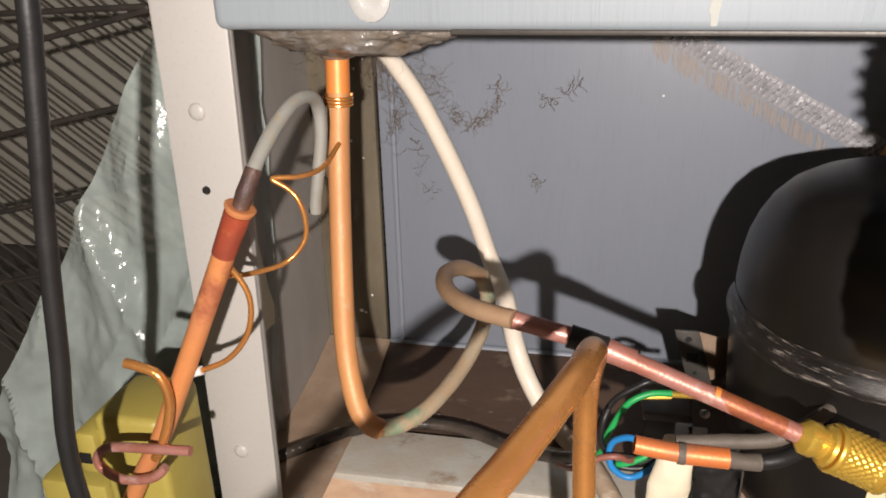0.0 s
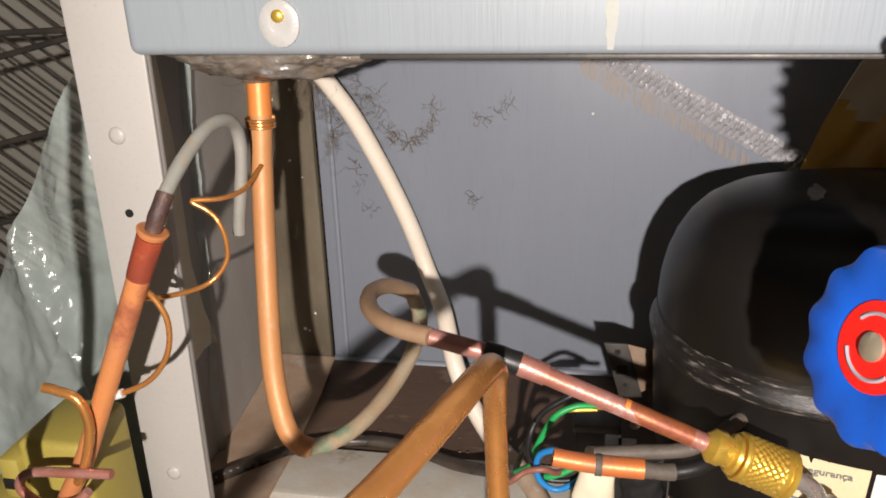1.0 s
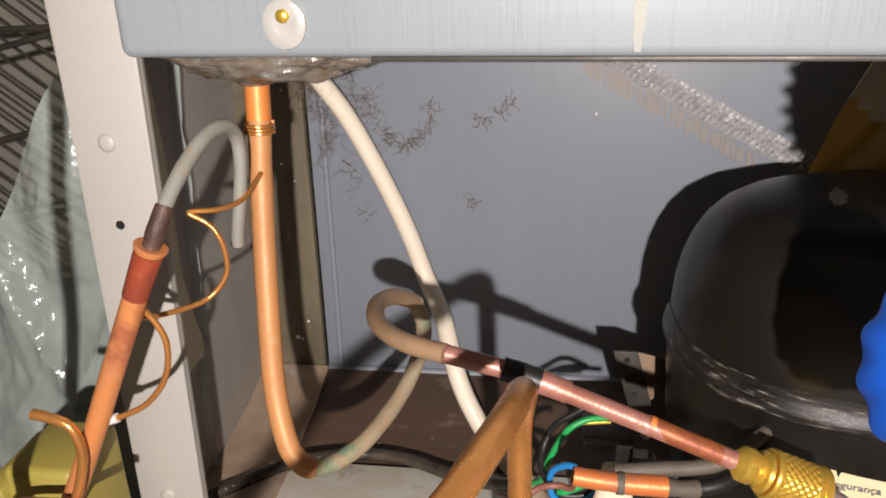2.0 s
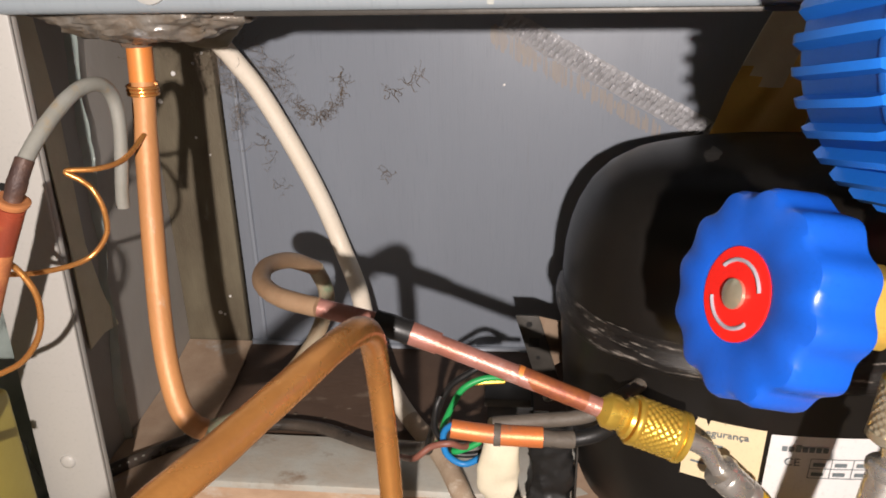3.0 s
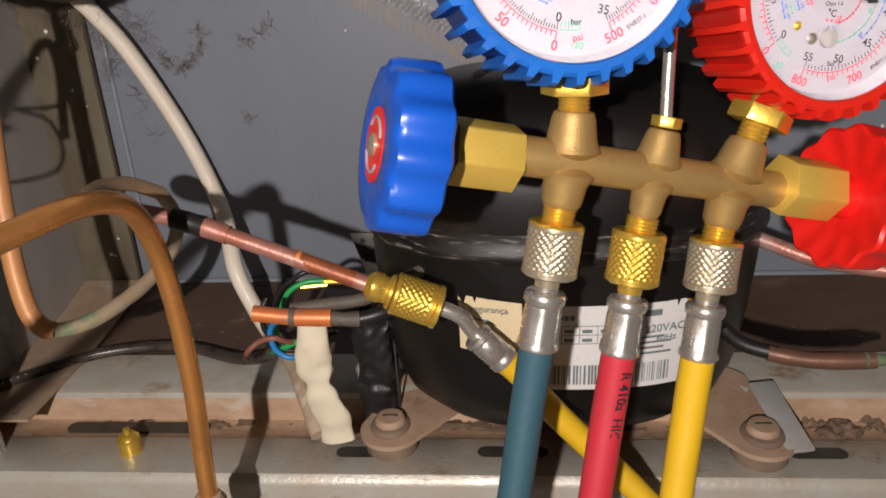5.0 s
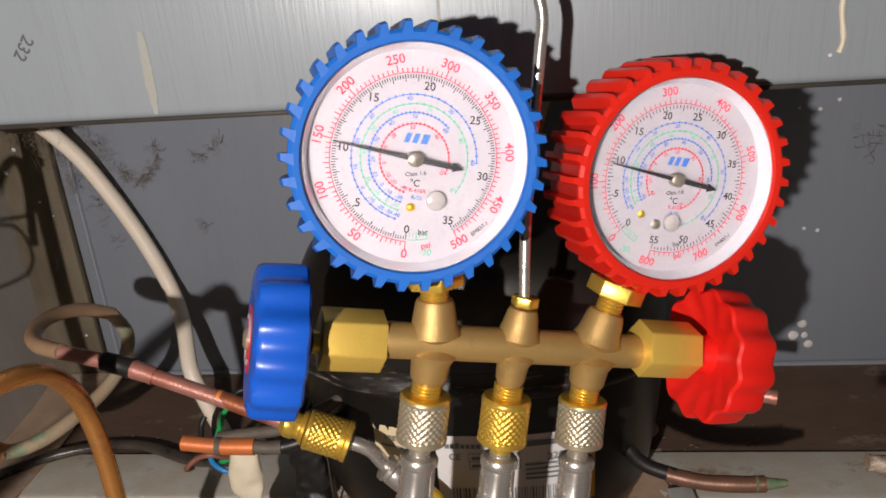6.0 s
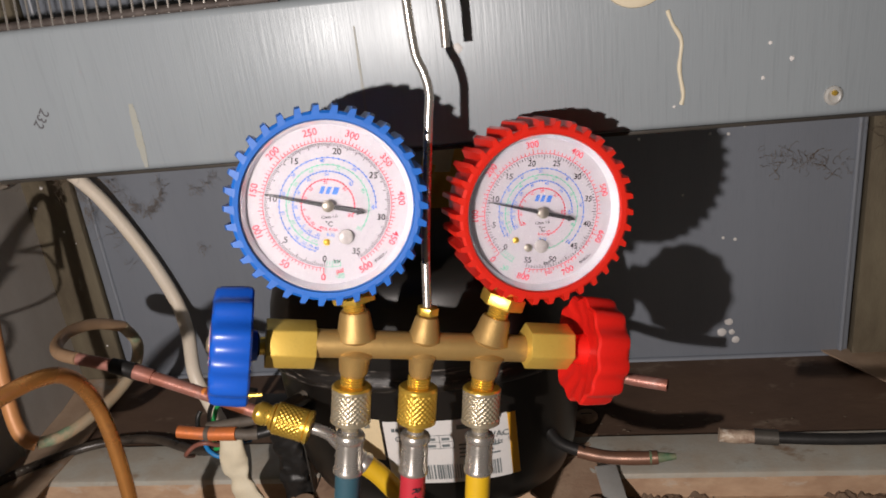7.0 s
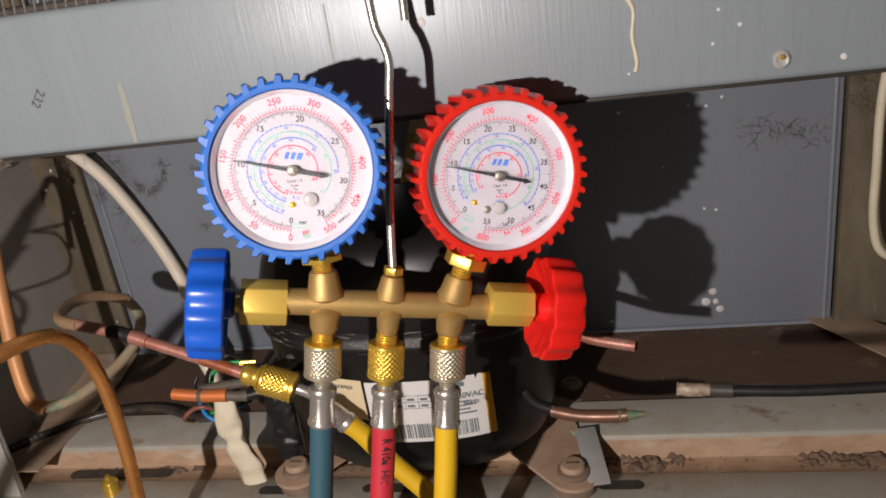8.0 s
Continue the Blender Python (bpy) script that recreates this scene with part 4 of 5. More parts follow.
# charging hose from the service valve, running down behind the manifold
ch = thing("charging_hose", "yellow rubber charging hose with steel elbow on the service valve", "hose")
e0 = Vector((0.1150, 0.2692, 0.1381)) + vdir * 0.034
part("elbow", tube([e0, e0 + vdir * 0.006, (0.1580, 0.2705, 0.1190), (0.1620, 0.2710, 0.1125), (0.1660, 0.2714, 0.1065)], 0.0038, 16, 8), STEEL, ch)
fd = (Vector((0.1790, 0.2720, 0.0930)) - Vector((0.1635, 0.2711, 0.1095))).normalized()
mf = axis_at((0.1635, 0.2711, 0.1095), fd)
part("ferrule", turn([(0.0045, 0), (0.0072, 0.0008), (0.0076, 0.003), (0.0064, 0.0045), (0.0070, 0.0055), (0.0073, 0.015), (0.0066, 0.0162), (0.0076, 0.0175), (0.0076, 0.0205), (0.0064, 0.0212)], 28, mf), STEEL, ch, "crimped steel ferrule")
h0 = mf @ Vector((0, 0, 0.020))
part("hose", tube([h0, h0 + fd * 0.012, (0.2000, 0.2710, 0.0670), (0.2210, 0.2680, 0.0445), (0.2440, 0.2620, 0.0220), (0.2680, 0.2500, -0.004), (0.2760, 0.2250, -0.038)], 0.0066, 18, 8), HOSEY, ch)

# second, thicker pipe: a hairpin in front of the loop
hair = thing("hairpin_pipe", "bent orange-brown copper pipe with a hairpin bend", "copper pipe")
part("pipe", tube([(-0.050, -0.030, 0.175), (-0.030, 0.040, 0.190), (-0.004, 0.112, 0.2035), (0.0110, 0.1480, 0.2065), (0.0195, 0.1690, 0.2080), (0.0270, 0.1930, 0.2075), (0.0302, 0.2130, 0.2020), (0.0308, 0.2260, 0.1925), (0.0298, 0.2370, 0.1770), (0.0295, 0.2430, 0.1600), (0.0300, 0.2450, 0.1400), (0.0310, 0.2440, 0.1180), (0.0318, 0.2415, 0.0930), (0.0310, 0.238, 0.055), (0.031, 0.236, 0.030)], 0.0046, 18, 8, wobble=0.03), COPPER, hair)
part("flared_end", turn([(0.0085, 0), (0.0085, 0.010), (0.0062, 0.014), (0.0048, 0.0145)], 20, pose(0.031, 0.236, 0.026)), GUSSET, hair)
part("down_leg", tube([(0.031, 0.236, 0.028), (0.031, 0.235, -0.05)], 0.0048, 14, 2), COPPER, hair)

# left pipe with the flared union and thin capillary coil
liq = thing("liquid_pipe", "copper pipe with a flared red end and dull grey tube arch", "copper pipe")
part("lower_pipe", tube([(-0.222, 0.252, 0.000), (-0.1960, 0.2545, 0.050), (-0.1740, 0.255, 0.0913), (-0.1610, 0.255, 0.1130), (-0.1457, 0.255, 0.1447), (-0.1294, 0.255, 0.1797), (-0.1145, 0.255, 0.2115), (-0.1072, 0.255, 0.2270)], 0.0045, 18, 8, radii=lambda f: 0.0043 + 0.0005 * f), TINTED, liq)
part("heat_tinted_end", tube([(-0.1160, 0.2548, 0.2085), (-0.1120, 0.2548, 0.2170), (-0.1074, 0.2548, 0.2266)], 0.0050, 18, 6, radii=lambda f: 0.0049 + 0.0006 * f), REDCU, liq, "dark red heat-tinted pipe end")
part("flare_rim", turn([(0.0054, 0), (0.0063, 0.0018), (0.0064, 0.0025), (0.0057, 0.0029), (0.0045, 0.0027)], 28, axis_at((-0.1072, 0.2550, 0.2268), (0.42, 0.0, 0.9))), TINTED, liq, "orange flared rim")
part("brazed_neck", tube([(-0.1066, 0.2550, 0.2280), (-0.1030, 0.2570, 0.2370), (-0.1010, 0.2600, 0.2430)], 0.0034, 14, 5, wobble=0.2), NECK, liq)
part("grey_arch", tube([(-0.1018, 0.2590, 0.2410), (-0.1005, 0.268, 0.2480), (-0.0985, 0.280, 0.2555), (-0.0960, 0.294, 0.2615), (-0.0932, 0.306, 0.2615), (-0.0932, 0.315, 0.2540), (-0.0945, 0.318, 0.2390), (-0.1000, 0.320, 0.2114), (-0.1015, 0.321, 0.203)], 0.0030, 16, 8, wobble=0.06), GREYTUBE, liq, "dull grey tube arch")
part("cap_coil", tube([(-0.0905, 0.331, 0.234), (-0.0940, 0.316, 0.2270), (-0.1010, 0.306, 0.2255), (-0.1115, 0.299, 0.2263), (-0.1060, 0.300, 0.2220), (-0.1014, 0.300, 0.2174), (-0.0985, 0.300, 0.2080), (-0.0995, 0.299, 0.1970), (-0.1075, 0.294, 0.1880), (-0.1190, 0.280, 0.1880), (-0.1240, 0.262, 0.1950)], 0.0012, 10, 8), COPPER, liq, "thin coiled copper capillary")
part("cap_tail", tube([(-0.1190, 0.256, 0.2030), (-0.1158, 0.260, 0.1991), (-0.1105, 0.261, 0.1862), (-0.1133, 0.261, 0.1697), (-0.1235, 0.260, 0.1563), (-0.1380, 0.259, 0.1490)], 0.0013, 10, 8), COPPER, liq, "thin copper capillary tail")
part("cut_tip", tube([(-0.1365, 0.259, 0.1497), (-0.1445, 0.2585, 0.1470)], 0.0021, 10, 2), SPOTS, liq, "pale cut tip")
part("cap_hook", tube([(-0.1650, 0.247, 0.1580), (-0.1593, 0.247, 0.1569), (-0.1497, 0.247, 0.1526), (-0.1475, 0.247, 0.1383), (-0.1549, 0.247, 0.1165), (-0.162, 0.250, 0.106)], 0.0022, 10, 8), COPPER, liq)
part("crimped_tail", tube([(-0.1395, 0.244, 0.1172), (-0.1590, 0.244, 0.1160), (-0.1824, 0.246, 0.1120), (-0.1900, 0.247, 0.1020), (-0.1803, 0.247, 0.0940), (-0.1640, 0.247, 0.0965), (-0.157, 0.249, 0.1020)], 0.0023, 10, 8), PINKCU, liq)

drain = thing("drain_hose", "cream white plastic drain hose, stained towards the floor", "hose")
HOSE = [(-0.118, 0.450, 0.290), (-0.1055, 0.462, 0.2620), (-0.0965, 0.472, 0.2440), (-0.0845, 0.478, 0.2225), (-0.0675, 0.482, 0.1860), (-0.0520, 0.482, 0.1500), (-0.0395, 0.479, 0.1160), (-0.0255, 0.458, 0.0950), (-0.0150, 0.434, 0.0710), (-0.0040, 0.426, 0.0470), (0.0130, 0.410, 0.0290), (0.0350, 0.380, 0.0265), (0.0500, 0.350, 0.0230), (0.0640, 0.325, 0.0085)]
run = smooth_path(HOSE, 8)
part("upper_length", tube(run[:81], 0.0060, 20, raw=True), WHITEHOSE, drain)
part("stained_length", tube(run[80:], 0.0060, 20, raw=True, wobble=0.04), mat("dust_stained_hose", (0.56, 0.45, 0.33), 0.55, 0, (0.40, 0.29, 0.20), 50, 0.9, 0.2, 500, (1, 1, 1), (0.70, 0.62, 0.50), 30, 0.58), drain, "brown-stained lower length")

# wires and cable
pc = thing("power_cable", "black sheathed power cable with worn white print", "cable")
part("sheath", tube([(-0.200, 0.300, 0.012), (-0.164, 0.342, 0.0250), (-0.139, 0.369, 0.0255), (-0.1097, 0.393, 0.0250), (-0.074, 0.404, 0.0245), (-0.043, 0.4015, 0.0245), (-0.011, 0.388, 0.0250), (0.011, 0.375, 0.0320), (0.0310, 0.3560, 0.0480)], 0.0040, 16, 8), CABLE, pc)
for k in range(6):
    q = Vector((-0.160, 0.3465, 0.0252)).lerp(Vector((-0.134, 0.3735, 0.0255)), k / 8)
    b = box(-0.0007, 0.0007, -0.0005, 0.0005, 0, 0.0003)
    b.transform(Matrix.Translation(q + Vector((0.0016, -0.0016, 0.0034))) @ pose(0, 0, 0, 38, 0, 46))
    part("print_bar", b, GREYTUBE, pc, "worn white print")
for nm, M_, P in (("green_wire", WIREG, [(0.031, 0.356, 0.048), (0.0400, 0.342, 0.0640), (0.0422, 0.338, 0.0764), (0.0469, 0.338, 0.0888), (0.0528, 0.338, 0.0999), (0.0625, 0.340, 0.1049), (0.0735, 0.342, 0.1050)]),
                  ("blue_wire", WIREB, [(0.0560, 0.318, 0.0920), (0.0517, 0.320, 0.0913), (0.0458, 0.322, 0.0869), (0.0437, 0.322, 0.0807), (0.0457, 0.322, 0.0706), (0.0543, 0.322, 0.0653), (0.0639, 0.322, 0.0710), (0.0685, 0.324, 0.0758), (0.0720, 0.336, 0.0700)]),
                  ("brown_wire", WIRER, [(0.0180, 0.345, 0.0500), (0.0292, 0.318, 0.0706), (0.0384, 0.317, 0.0791), (0.0478, 0.317, 0.0814), (0.0535, 0.322, 0.0760), (0.0600, 0.330, 0.0720)]),
                  ("green_wire", WIREG, [(0.0440, 0.330, 0.0680), (0.0505, 0.325, 0.0708), (0.0613, 0.325, 0.0766), (0.0700, 0.328, 0.0830)]),
                  ("black_wire", BLACKP, [(0.0420, 0.330, 0.1000), (0.0400, 0.327, 0.0953), (0.0390, 0.326, 0.0851), (0.0415, 0.326, 0.0782), (0.0479, 0.326, 0.0690), (0.0605, 0.326, 0.0689), (0.0690, 0.328, 0.0740), (0.078, 0.336, 0.0740)]),
                  ("black_wire", BLACKP, [(0.0310, 0.356, 0.0490), (0.0394, 0.344, 0.0838), (0.0454, 0.343, 0.0973), (0.0540, 0.343, 0.1050), (0.0640, 0.345, 0.1095), (0.076, 0.356, 0.100)])):
    tagged(finish(nm, tube(P, 0.0017, 10, 8), M_), nm.split("_")[0] + " insulated wire beside the relay block", "wire", "loose mains wires")
stub = thing("discharge_stub", "short cut copper stub with dark shrink sleeve", "copper pipe")
part("stub_sleeve", tube([(0.138, 0.306, 0.118), (0.1185, 0.288, 0.1140), (0.1048, 0.284, 0.1116), (0.0950, 0.2822, 0.1120)], 0.0035, 14, 6), BLACKP, stub, "black sleeve")
part("grey_collar", tube([(0.1050, 0.2838, 0.1118), (0.0970, 0.2824, 0.1124), (0.0895, 0.2815, 0.1140)], 0.0039, 14, 5, wobble=0.12), BROWNTUBE, stub)
part("copper_piece", tube([(0.0916, 0.2812, 0.1140), (0.0721, 0.2808, 0.1146)], 0.0046, 18, 3), STUBCU, stub)
part("crimp_ring", tube([(0.0735, 0.2808, 0.1146), (0.0705, 0.2808, 0.1147)], 0.0049, 18, 2), BROWNTUBE, stub)
part("cut_end", tube([(0.0712, 0.2808, 0.1147), (0.0620, 0.2806, 0.1158), (0.0519, 0.2805, 0.1172)], 0.0042, 16, 4, hollow=0.72), STUBCU, stub)
tagged(finish("grey_tube", tube([(0.0700, 0.2860, 0.1165), (0.0892, 0.2865, 0.1188), (0.1060, 0.2865, 0.1212), (0.1174, 0.288, 0.1255), (0.140, 0.308, 0.130), (0.155, 0.330, 0.131)], 0.0033, 14, 6, wobble=0.08), BROWNTUBE), "dull grey-brown thin tube above the copper stub", "tube")
strip_bm = tube([(0.0745, 0.3040, 0.1045), (0.0728, 0.3045, 0.0850), (0.0715, 0.3050, 0.0680), (0.0742, 0.3055, 0.0500), (0.0785, 0.3065, 0.0340), (0.0805, 0.3070, 0.0200)], 0.0088, 22, 10, wobble=0.05, radii=lambda f: 0.0098 - 0.0030 * math.exp(-((f - 0.50) / 0.05) ** 2) - 0.0025 * max(0.0, 0.25 - f) * 4)
for v in strip_bm.verts:
    v.co.y = 0.3055 + (v.co.y - 0.3055) * 0.42 + 0.0014 * noise.noise(v.co * 90)
    v.co.x += 0.0012 * noise.noise(v.co * 70 + Vector((5, 2, 1)))
tagged(finish("tape_strip", strip_bm, TIE), "wrapped cream paper tape hanging to the base", "tape")

# loose stubs to the side of the compressor
st = thing("process_stub", "bent copper tube with black sleeve and green crimped tip", "copper pipe")
part("black_sleeve", tube([(0.288, 0.322, 0.098), (0.2935, 0.313, 0.0880), (0.302, 0.304, 0.0835), (0.3165, 0.2965, 0.0825)], 0.0040, 14, 6), BLACKP, st)
part("tube", tube([(0.3120, 0.2975, 0.0825), (0.330, 0.2930, 0.0810), (0.350, 0.2900, 0.0820), (0.3610, 0.2890, 0.0832)], 0.0044, 16, 6, wobble=0.05), DARKCU, st)
part("crimped_tip", tube([(0.3560, 0.2893, 0.0828), (0.3630, 0.2888, 0.0834), (0.3720, 0.2885, 0.0840)], 0.0045, 12, 6, radii=lambda f: 0.0047 - 0.0030 * f), mat("green_crimped_copper", (0.07, 0.17, 0.09), 0.6, 0.1, (0.20, 0.20, 0.12), 160, 0.9, 0.3), st, "green crimped tip")
tagged(finish("upper_stub", tube([(0.305, 0.345, 0.130), (0.318, 0.335, 0.128), (0.340, 0.322, 0.1230), (0.3700, 0.3104, 0.1220)], 0.0040, 14, 6, hollow=0.7), PINKCU), "short cut copper stub beside the compressor", "copper pipe")
cd = thing("lead_rod", "black sleeved cable with a paint-flecked metal end", "cable")
part("sleeve", tube([(0.4140, 0.2405, 0.1316), (0.4500, 0.2370, 0.1322), (0.4912, 0.2350, 0.1343), (0.55, 0.233, 0.138), (0.64, 0.232, 0.125), (0.72, 0.22, 0.04), (0.74, 0.21, -0.048)], 0.0032, 14, 6), BLACKP, cd)
part("collar", tube([(0.4050, 0.2420, 0.1316), (0.4170, 0.2403, 0.1316)], 0.0043, 14, 2), DARKPLATE, cd)
part("metal_end", tube([(0.3872, 0.2440, 0.1316), (0.3960, 0.2430, 0.1312), (0.4060, 0.2418, 0.1316)], 0.0040, 12, 5, wobble=0.4), FLAKE, cd, "flaking cream metal end")
tagged(finish("thin_tube", tube([(0.575, 0.45, 0.33), (0.560, 0.45, 0.25), (0.5590, 0.45, 0.1835), (0.5600, 0.45, 0.1400), (0.5690, 0.45, 0.1140), (0.598, 0.455, 0.105)], 0.0032, 12, 8), TIE), "thin cream tube by the side panel", "tube")
cap = thing("brass_cap", "small loose brass valve cap on the base", "valve cap")
part("knurled_body", knurled(0.0068, 0.011, pose(-0.0535, 0.3165, 0.0016), 48, 8, 0.05, 14), BRASS, cap)
part("top", turn([(0.0062, 0.0112), (0.0045, 0.0135), (0.0022, 0.0142), (0.0020, 0.0175), (0, 0.018)], 20, pose(-0.0535, 0.3165, 0.0016)), BRASS, cap)

# yellowed tape tag hanging behind the compressor
bm = bmesh.new()
N = 18
g = []
for i in range(N + 1):
    f = i / N
    row = []
    for j in range(9):
        s = j / 8
        xl, xr = 0.227 - 0.038 * f ** 0.8, 0.270 - 0.030 * f
        x = xl + (xr - xl) * s
        y = 0.452 + 0.014 * f + 0.004 * math.sin(s * 7 + f * 3) + 0.003 * noise.noise(Vector((s * 4, f * 4, 1)))
        row.append(bm.verts.new((x, y, 0.292 - 0.10 * f)))
    g.append(row)
for i in range(N):
    for j in range(8):
        bm.faces.new((g[i][j], g[i + 1][j], g[i + 1][j + 1], g[i][j + 1]))
bm.normal_update()
bmesh.ops.solidify(bm, geom=bm.faces[:], thickness=0.0012)
tag = thing("tape_tag", "yellow-stained cream tape tag hanging behind the compressor", "tape")


def stained(c):
    return c.z < 0.238 + 0.010 * math.sin(c.x * 190) + 0.35 * (c.x - 0.22)


for nm, keep, mt, lb in (("upper_length", False, TAPE, ""), ("stained_length", True, TAPEY, "yellow-stained lower length")):
    b = bm.copy()
    bmesh.ops.delete(b, geom=[f for f in b.faces if stained(f.calc_center_median()) != keep], context="FACES")
    part(nm, b, mt, tag, lb)
bm.free()
tri = bmesh.new()
outline = ((0.365, 0.290), (0.379, 0.290), (0.382, 0.230), (0.3815, 0.158), (0.3870, 0.125), (0.3985, 0.098), (0.382, 0.101), (0.366, 0.099), (0.3675, 0.164))
tri.faces.new([tri.verts.new((-0.1632 + 0.0008 * math.sin(z * 60), y, z)) for y, z in outline])
tri.normal_update()
bmesh.ops.solidify(tri, geom=tri.faces[:], thickness=0.0008)
tagged(finish("card_scrap", tri, TIE), "torn cream card strip stuck down the side panel", "card")

# ---- gauge manifold ----
mani = thing("gauge_manifold", "brass gauge manifold with blue and red valve knobs, on a hook", "manifold")
U = Vector((0.915, 0.322, -0.252)).normalized()
V = Vector((0.16, 0.17, 0.97))
V = (V - V.dot(U) * U).normalized()
W = U.cross(V)
O = Vector((0.2345, 0.2247, 0.2047))
MF = Matrix.Translation(O) @ Matrix((U, V, W)).transposed().to_4x4()


def mp(u, v, w=0.0):
    return MF @ Vector((u, v, w))


def along(u, v, w, d, x=(0, 0, 1)):
    """A frame in the manifold with its z axis along d."""
    return MF @ axis_at((u, v, w), d, x)


body = part("body", turn([(0.0055, -0.059), (0.0070, -0.0585), (0.0072, -0.056), (0.0072, 0.056), (0.0070, 0.0585), (0.0055, 0.059)], 36, along(0, 0, 0, (1, 0, 0))), CAST, mani, "matt cast brass body")
# branches: three down, three up
for u, top, r0 in ((-0.0349, (-0.0372, 0.0190, 0), 0.0086), (0.0, (0.0005, 0.0175, 0), 0.0072), (0.0349, (0.0380, 0.0185, 0), 0.0086)):
    d = Vector(top) - Vector((u, 0, 0))
    L = d.length
    part("upper_branch", turn([(0.0050, 0), (r0 + 0.0022, 0.004), (r0 + 0.0004, 0.0080), (r0 - 0.0008, L - 0.0035), (r0 - 0.0016, L - 0.0015), (r0 - 0.003, L - 0.001)], 32, along(u, 0, 0, d)), CAST, body)
    part("lower_branch", turn([(0.0050, 0), (r0 + 0.0016, 0.004), (r0 - 0.0006, 0.0080), (r0 - 0.0012, 0.0145), (r0 - 0.0022, 0.0165), (0.0056, 0.0170), (0.0056, 0.024)], 32, along(u, 0, 0, (0, -1, 0))), CAST, body)
    part("thread", turn([(0.0056 + 0.0006 * (k % 2), 0.0166 + 0.0007 * k) for k in range(11)], 28, along(u, 0, 0, (0, -1, 0))), BRASS, body)
# valve bonnets and knobs
for s, km, kname, kv, kw in ((-1, BLUE, "blue_valve_knob", -0.0034, -0.003), (1, RED, "red_valve_knob", 0.0010, 0.002)):
    hexp = part("bonnet_nut", hexnut(0.0124, 0.0245, along(s * 0.0550, kv + 0.0015, kw, (s, 0, 0), (0, 0.94, -0.34))), SATIN, mani, "polished brass hexagon bonnet")
    part("stem", turn([(0.0046, 0.0795), (0.0046, 0.082), (0.0040, 0.0825), (0.0040, 0.090), (0.003, 0.0905)], 24, along(0, kv, kw, (s, 0, 0))), BRASS, hexp)
    k0 = 0.0862 if s < 0 else 0.0845
    lob = lambda a, z, k=k0: 1 + (0.040 * math.cos(12 * a) if z < k + 0.0185 else 0)
    kn = part(kname, turn([(0.0165, k0 + 0.0040), (0.0235, k0 + 0.0010), (0.0272, k0), (0.0285, k0 + 0.0010), (0.0288, k0 + 0.0035), (0.0282, k0 + 0.0155), (0.0272, k0 + 0.0178), (0.0250, k0 + 0.0188), (0.0138, k0 + 0.0192), (0.0131, k0 + 0.0187), (0, k0 + 0.0187)], 144, along(0, kv, kw, (s, 0, 0)), lob), km, mani, "lobed plastic valve knob")
    part("knob_hub", turn([(0.0045, k0 - 0.004), (0.0075, k0 - 0.003), (0.009, k0 + 0.005)], 24, along(0, kv, kw, (s, 0, 0))), km, kn)
    part("knob_disc", turn([(0.0128, k0 + 0.0187), (0.0128, k0 + 0.0193), (0, k0 + 0.0193)], 40, along(0, kv, kw, (s, 0, 0))), RED if s < 0 else BLUE, kn, "printed round centre disc")
    part("knob_screw", turn([(0.0041, k0 + 0.0189), (0.0041, k0 + 0.0203), (0.0026, k0 + 0.0212), (0, k0 + 0.0213)], 20, along(0, kv, kw, (s, 0, 0))), NICKEL, kn, "bright screw head")
    for a0 in (20, 200):
        arc = [along(0, kv, kw, (s, 0, 0)) @ Vector((0.0092 * math.cos(radians(a0 + q)), 0.0092 * math.sin(radians(a0 + q)), k0 + 0.0194)) for q in range(0, 125, 8)]
        part("disc_mark", tube(arc, 0.0006, 6, 1, raw=True), DIAL, kn)

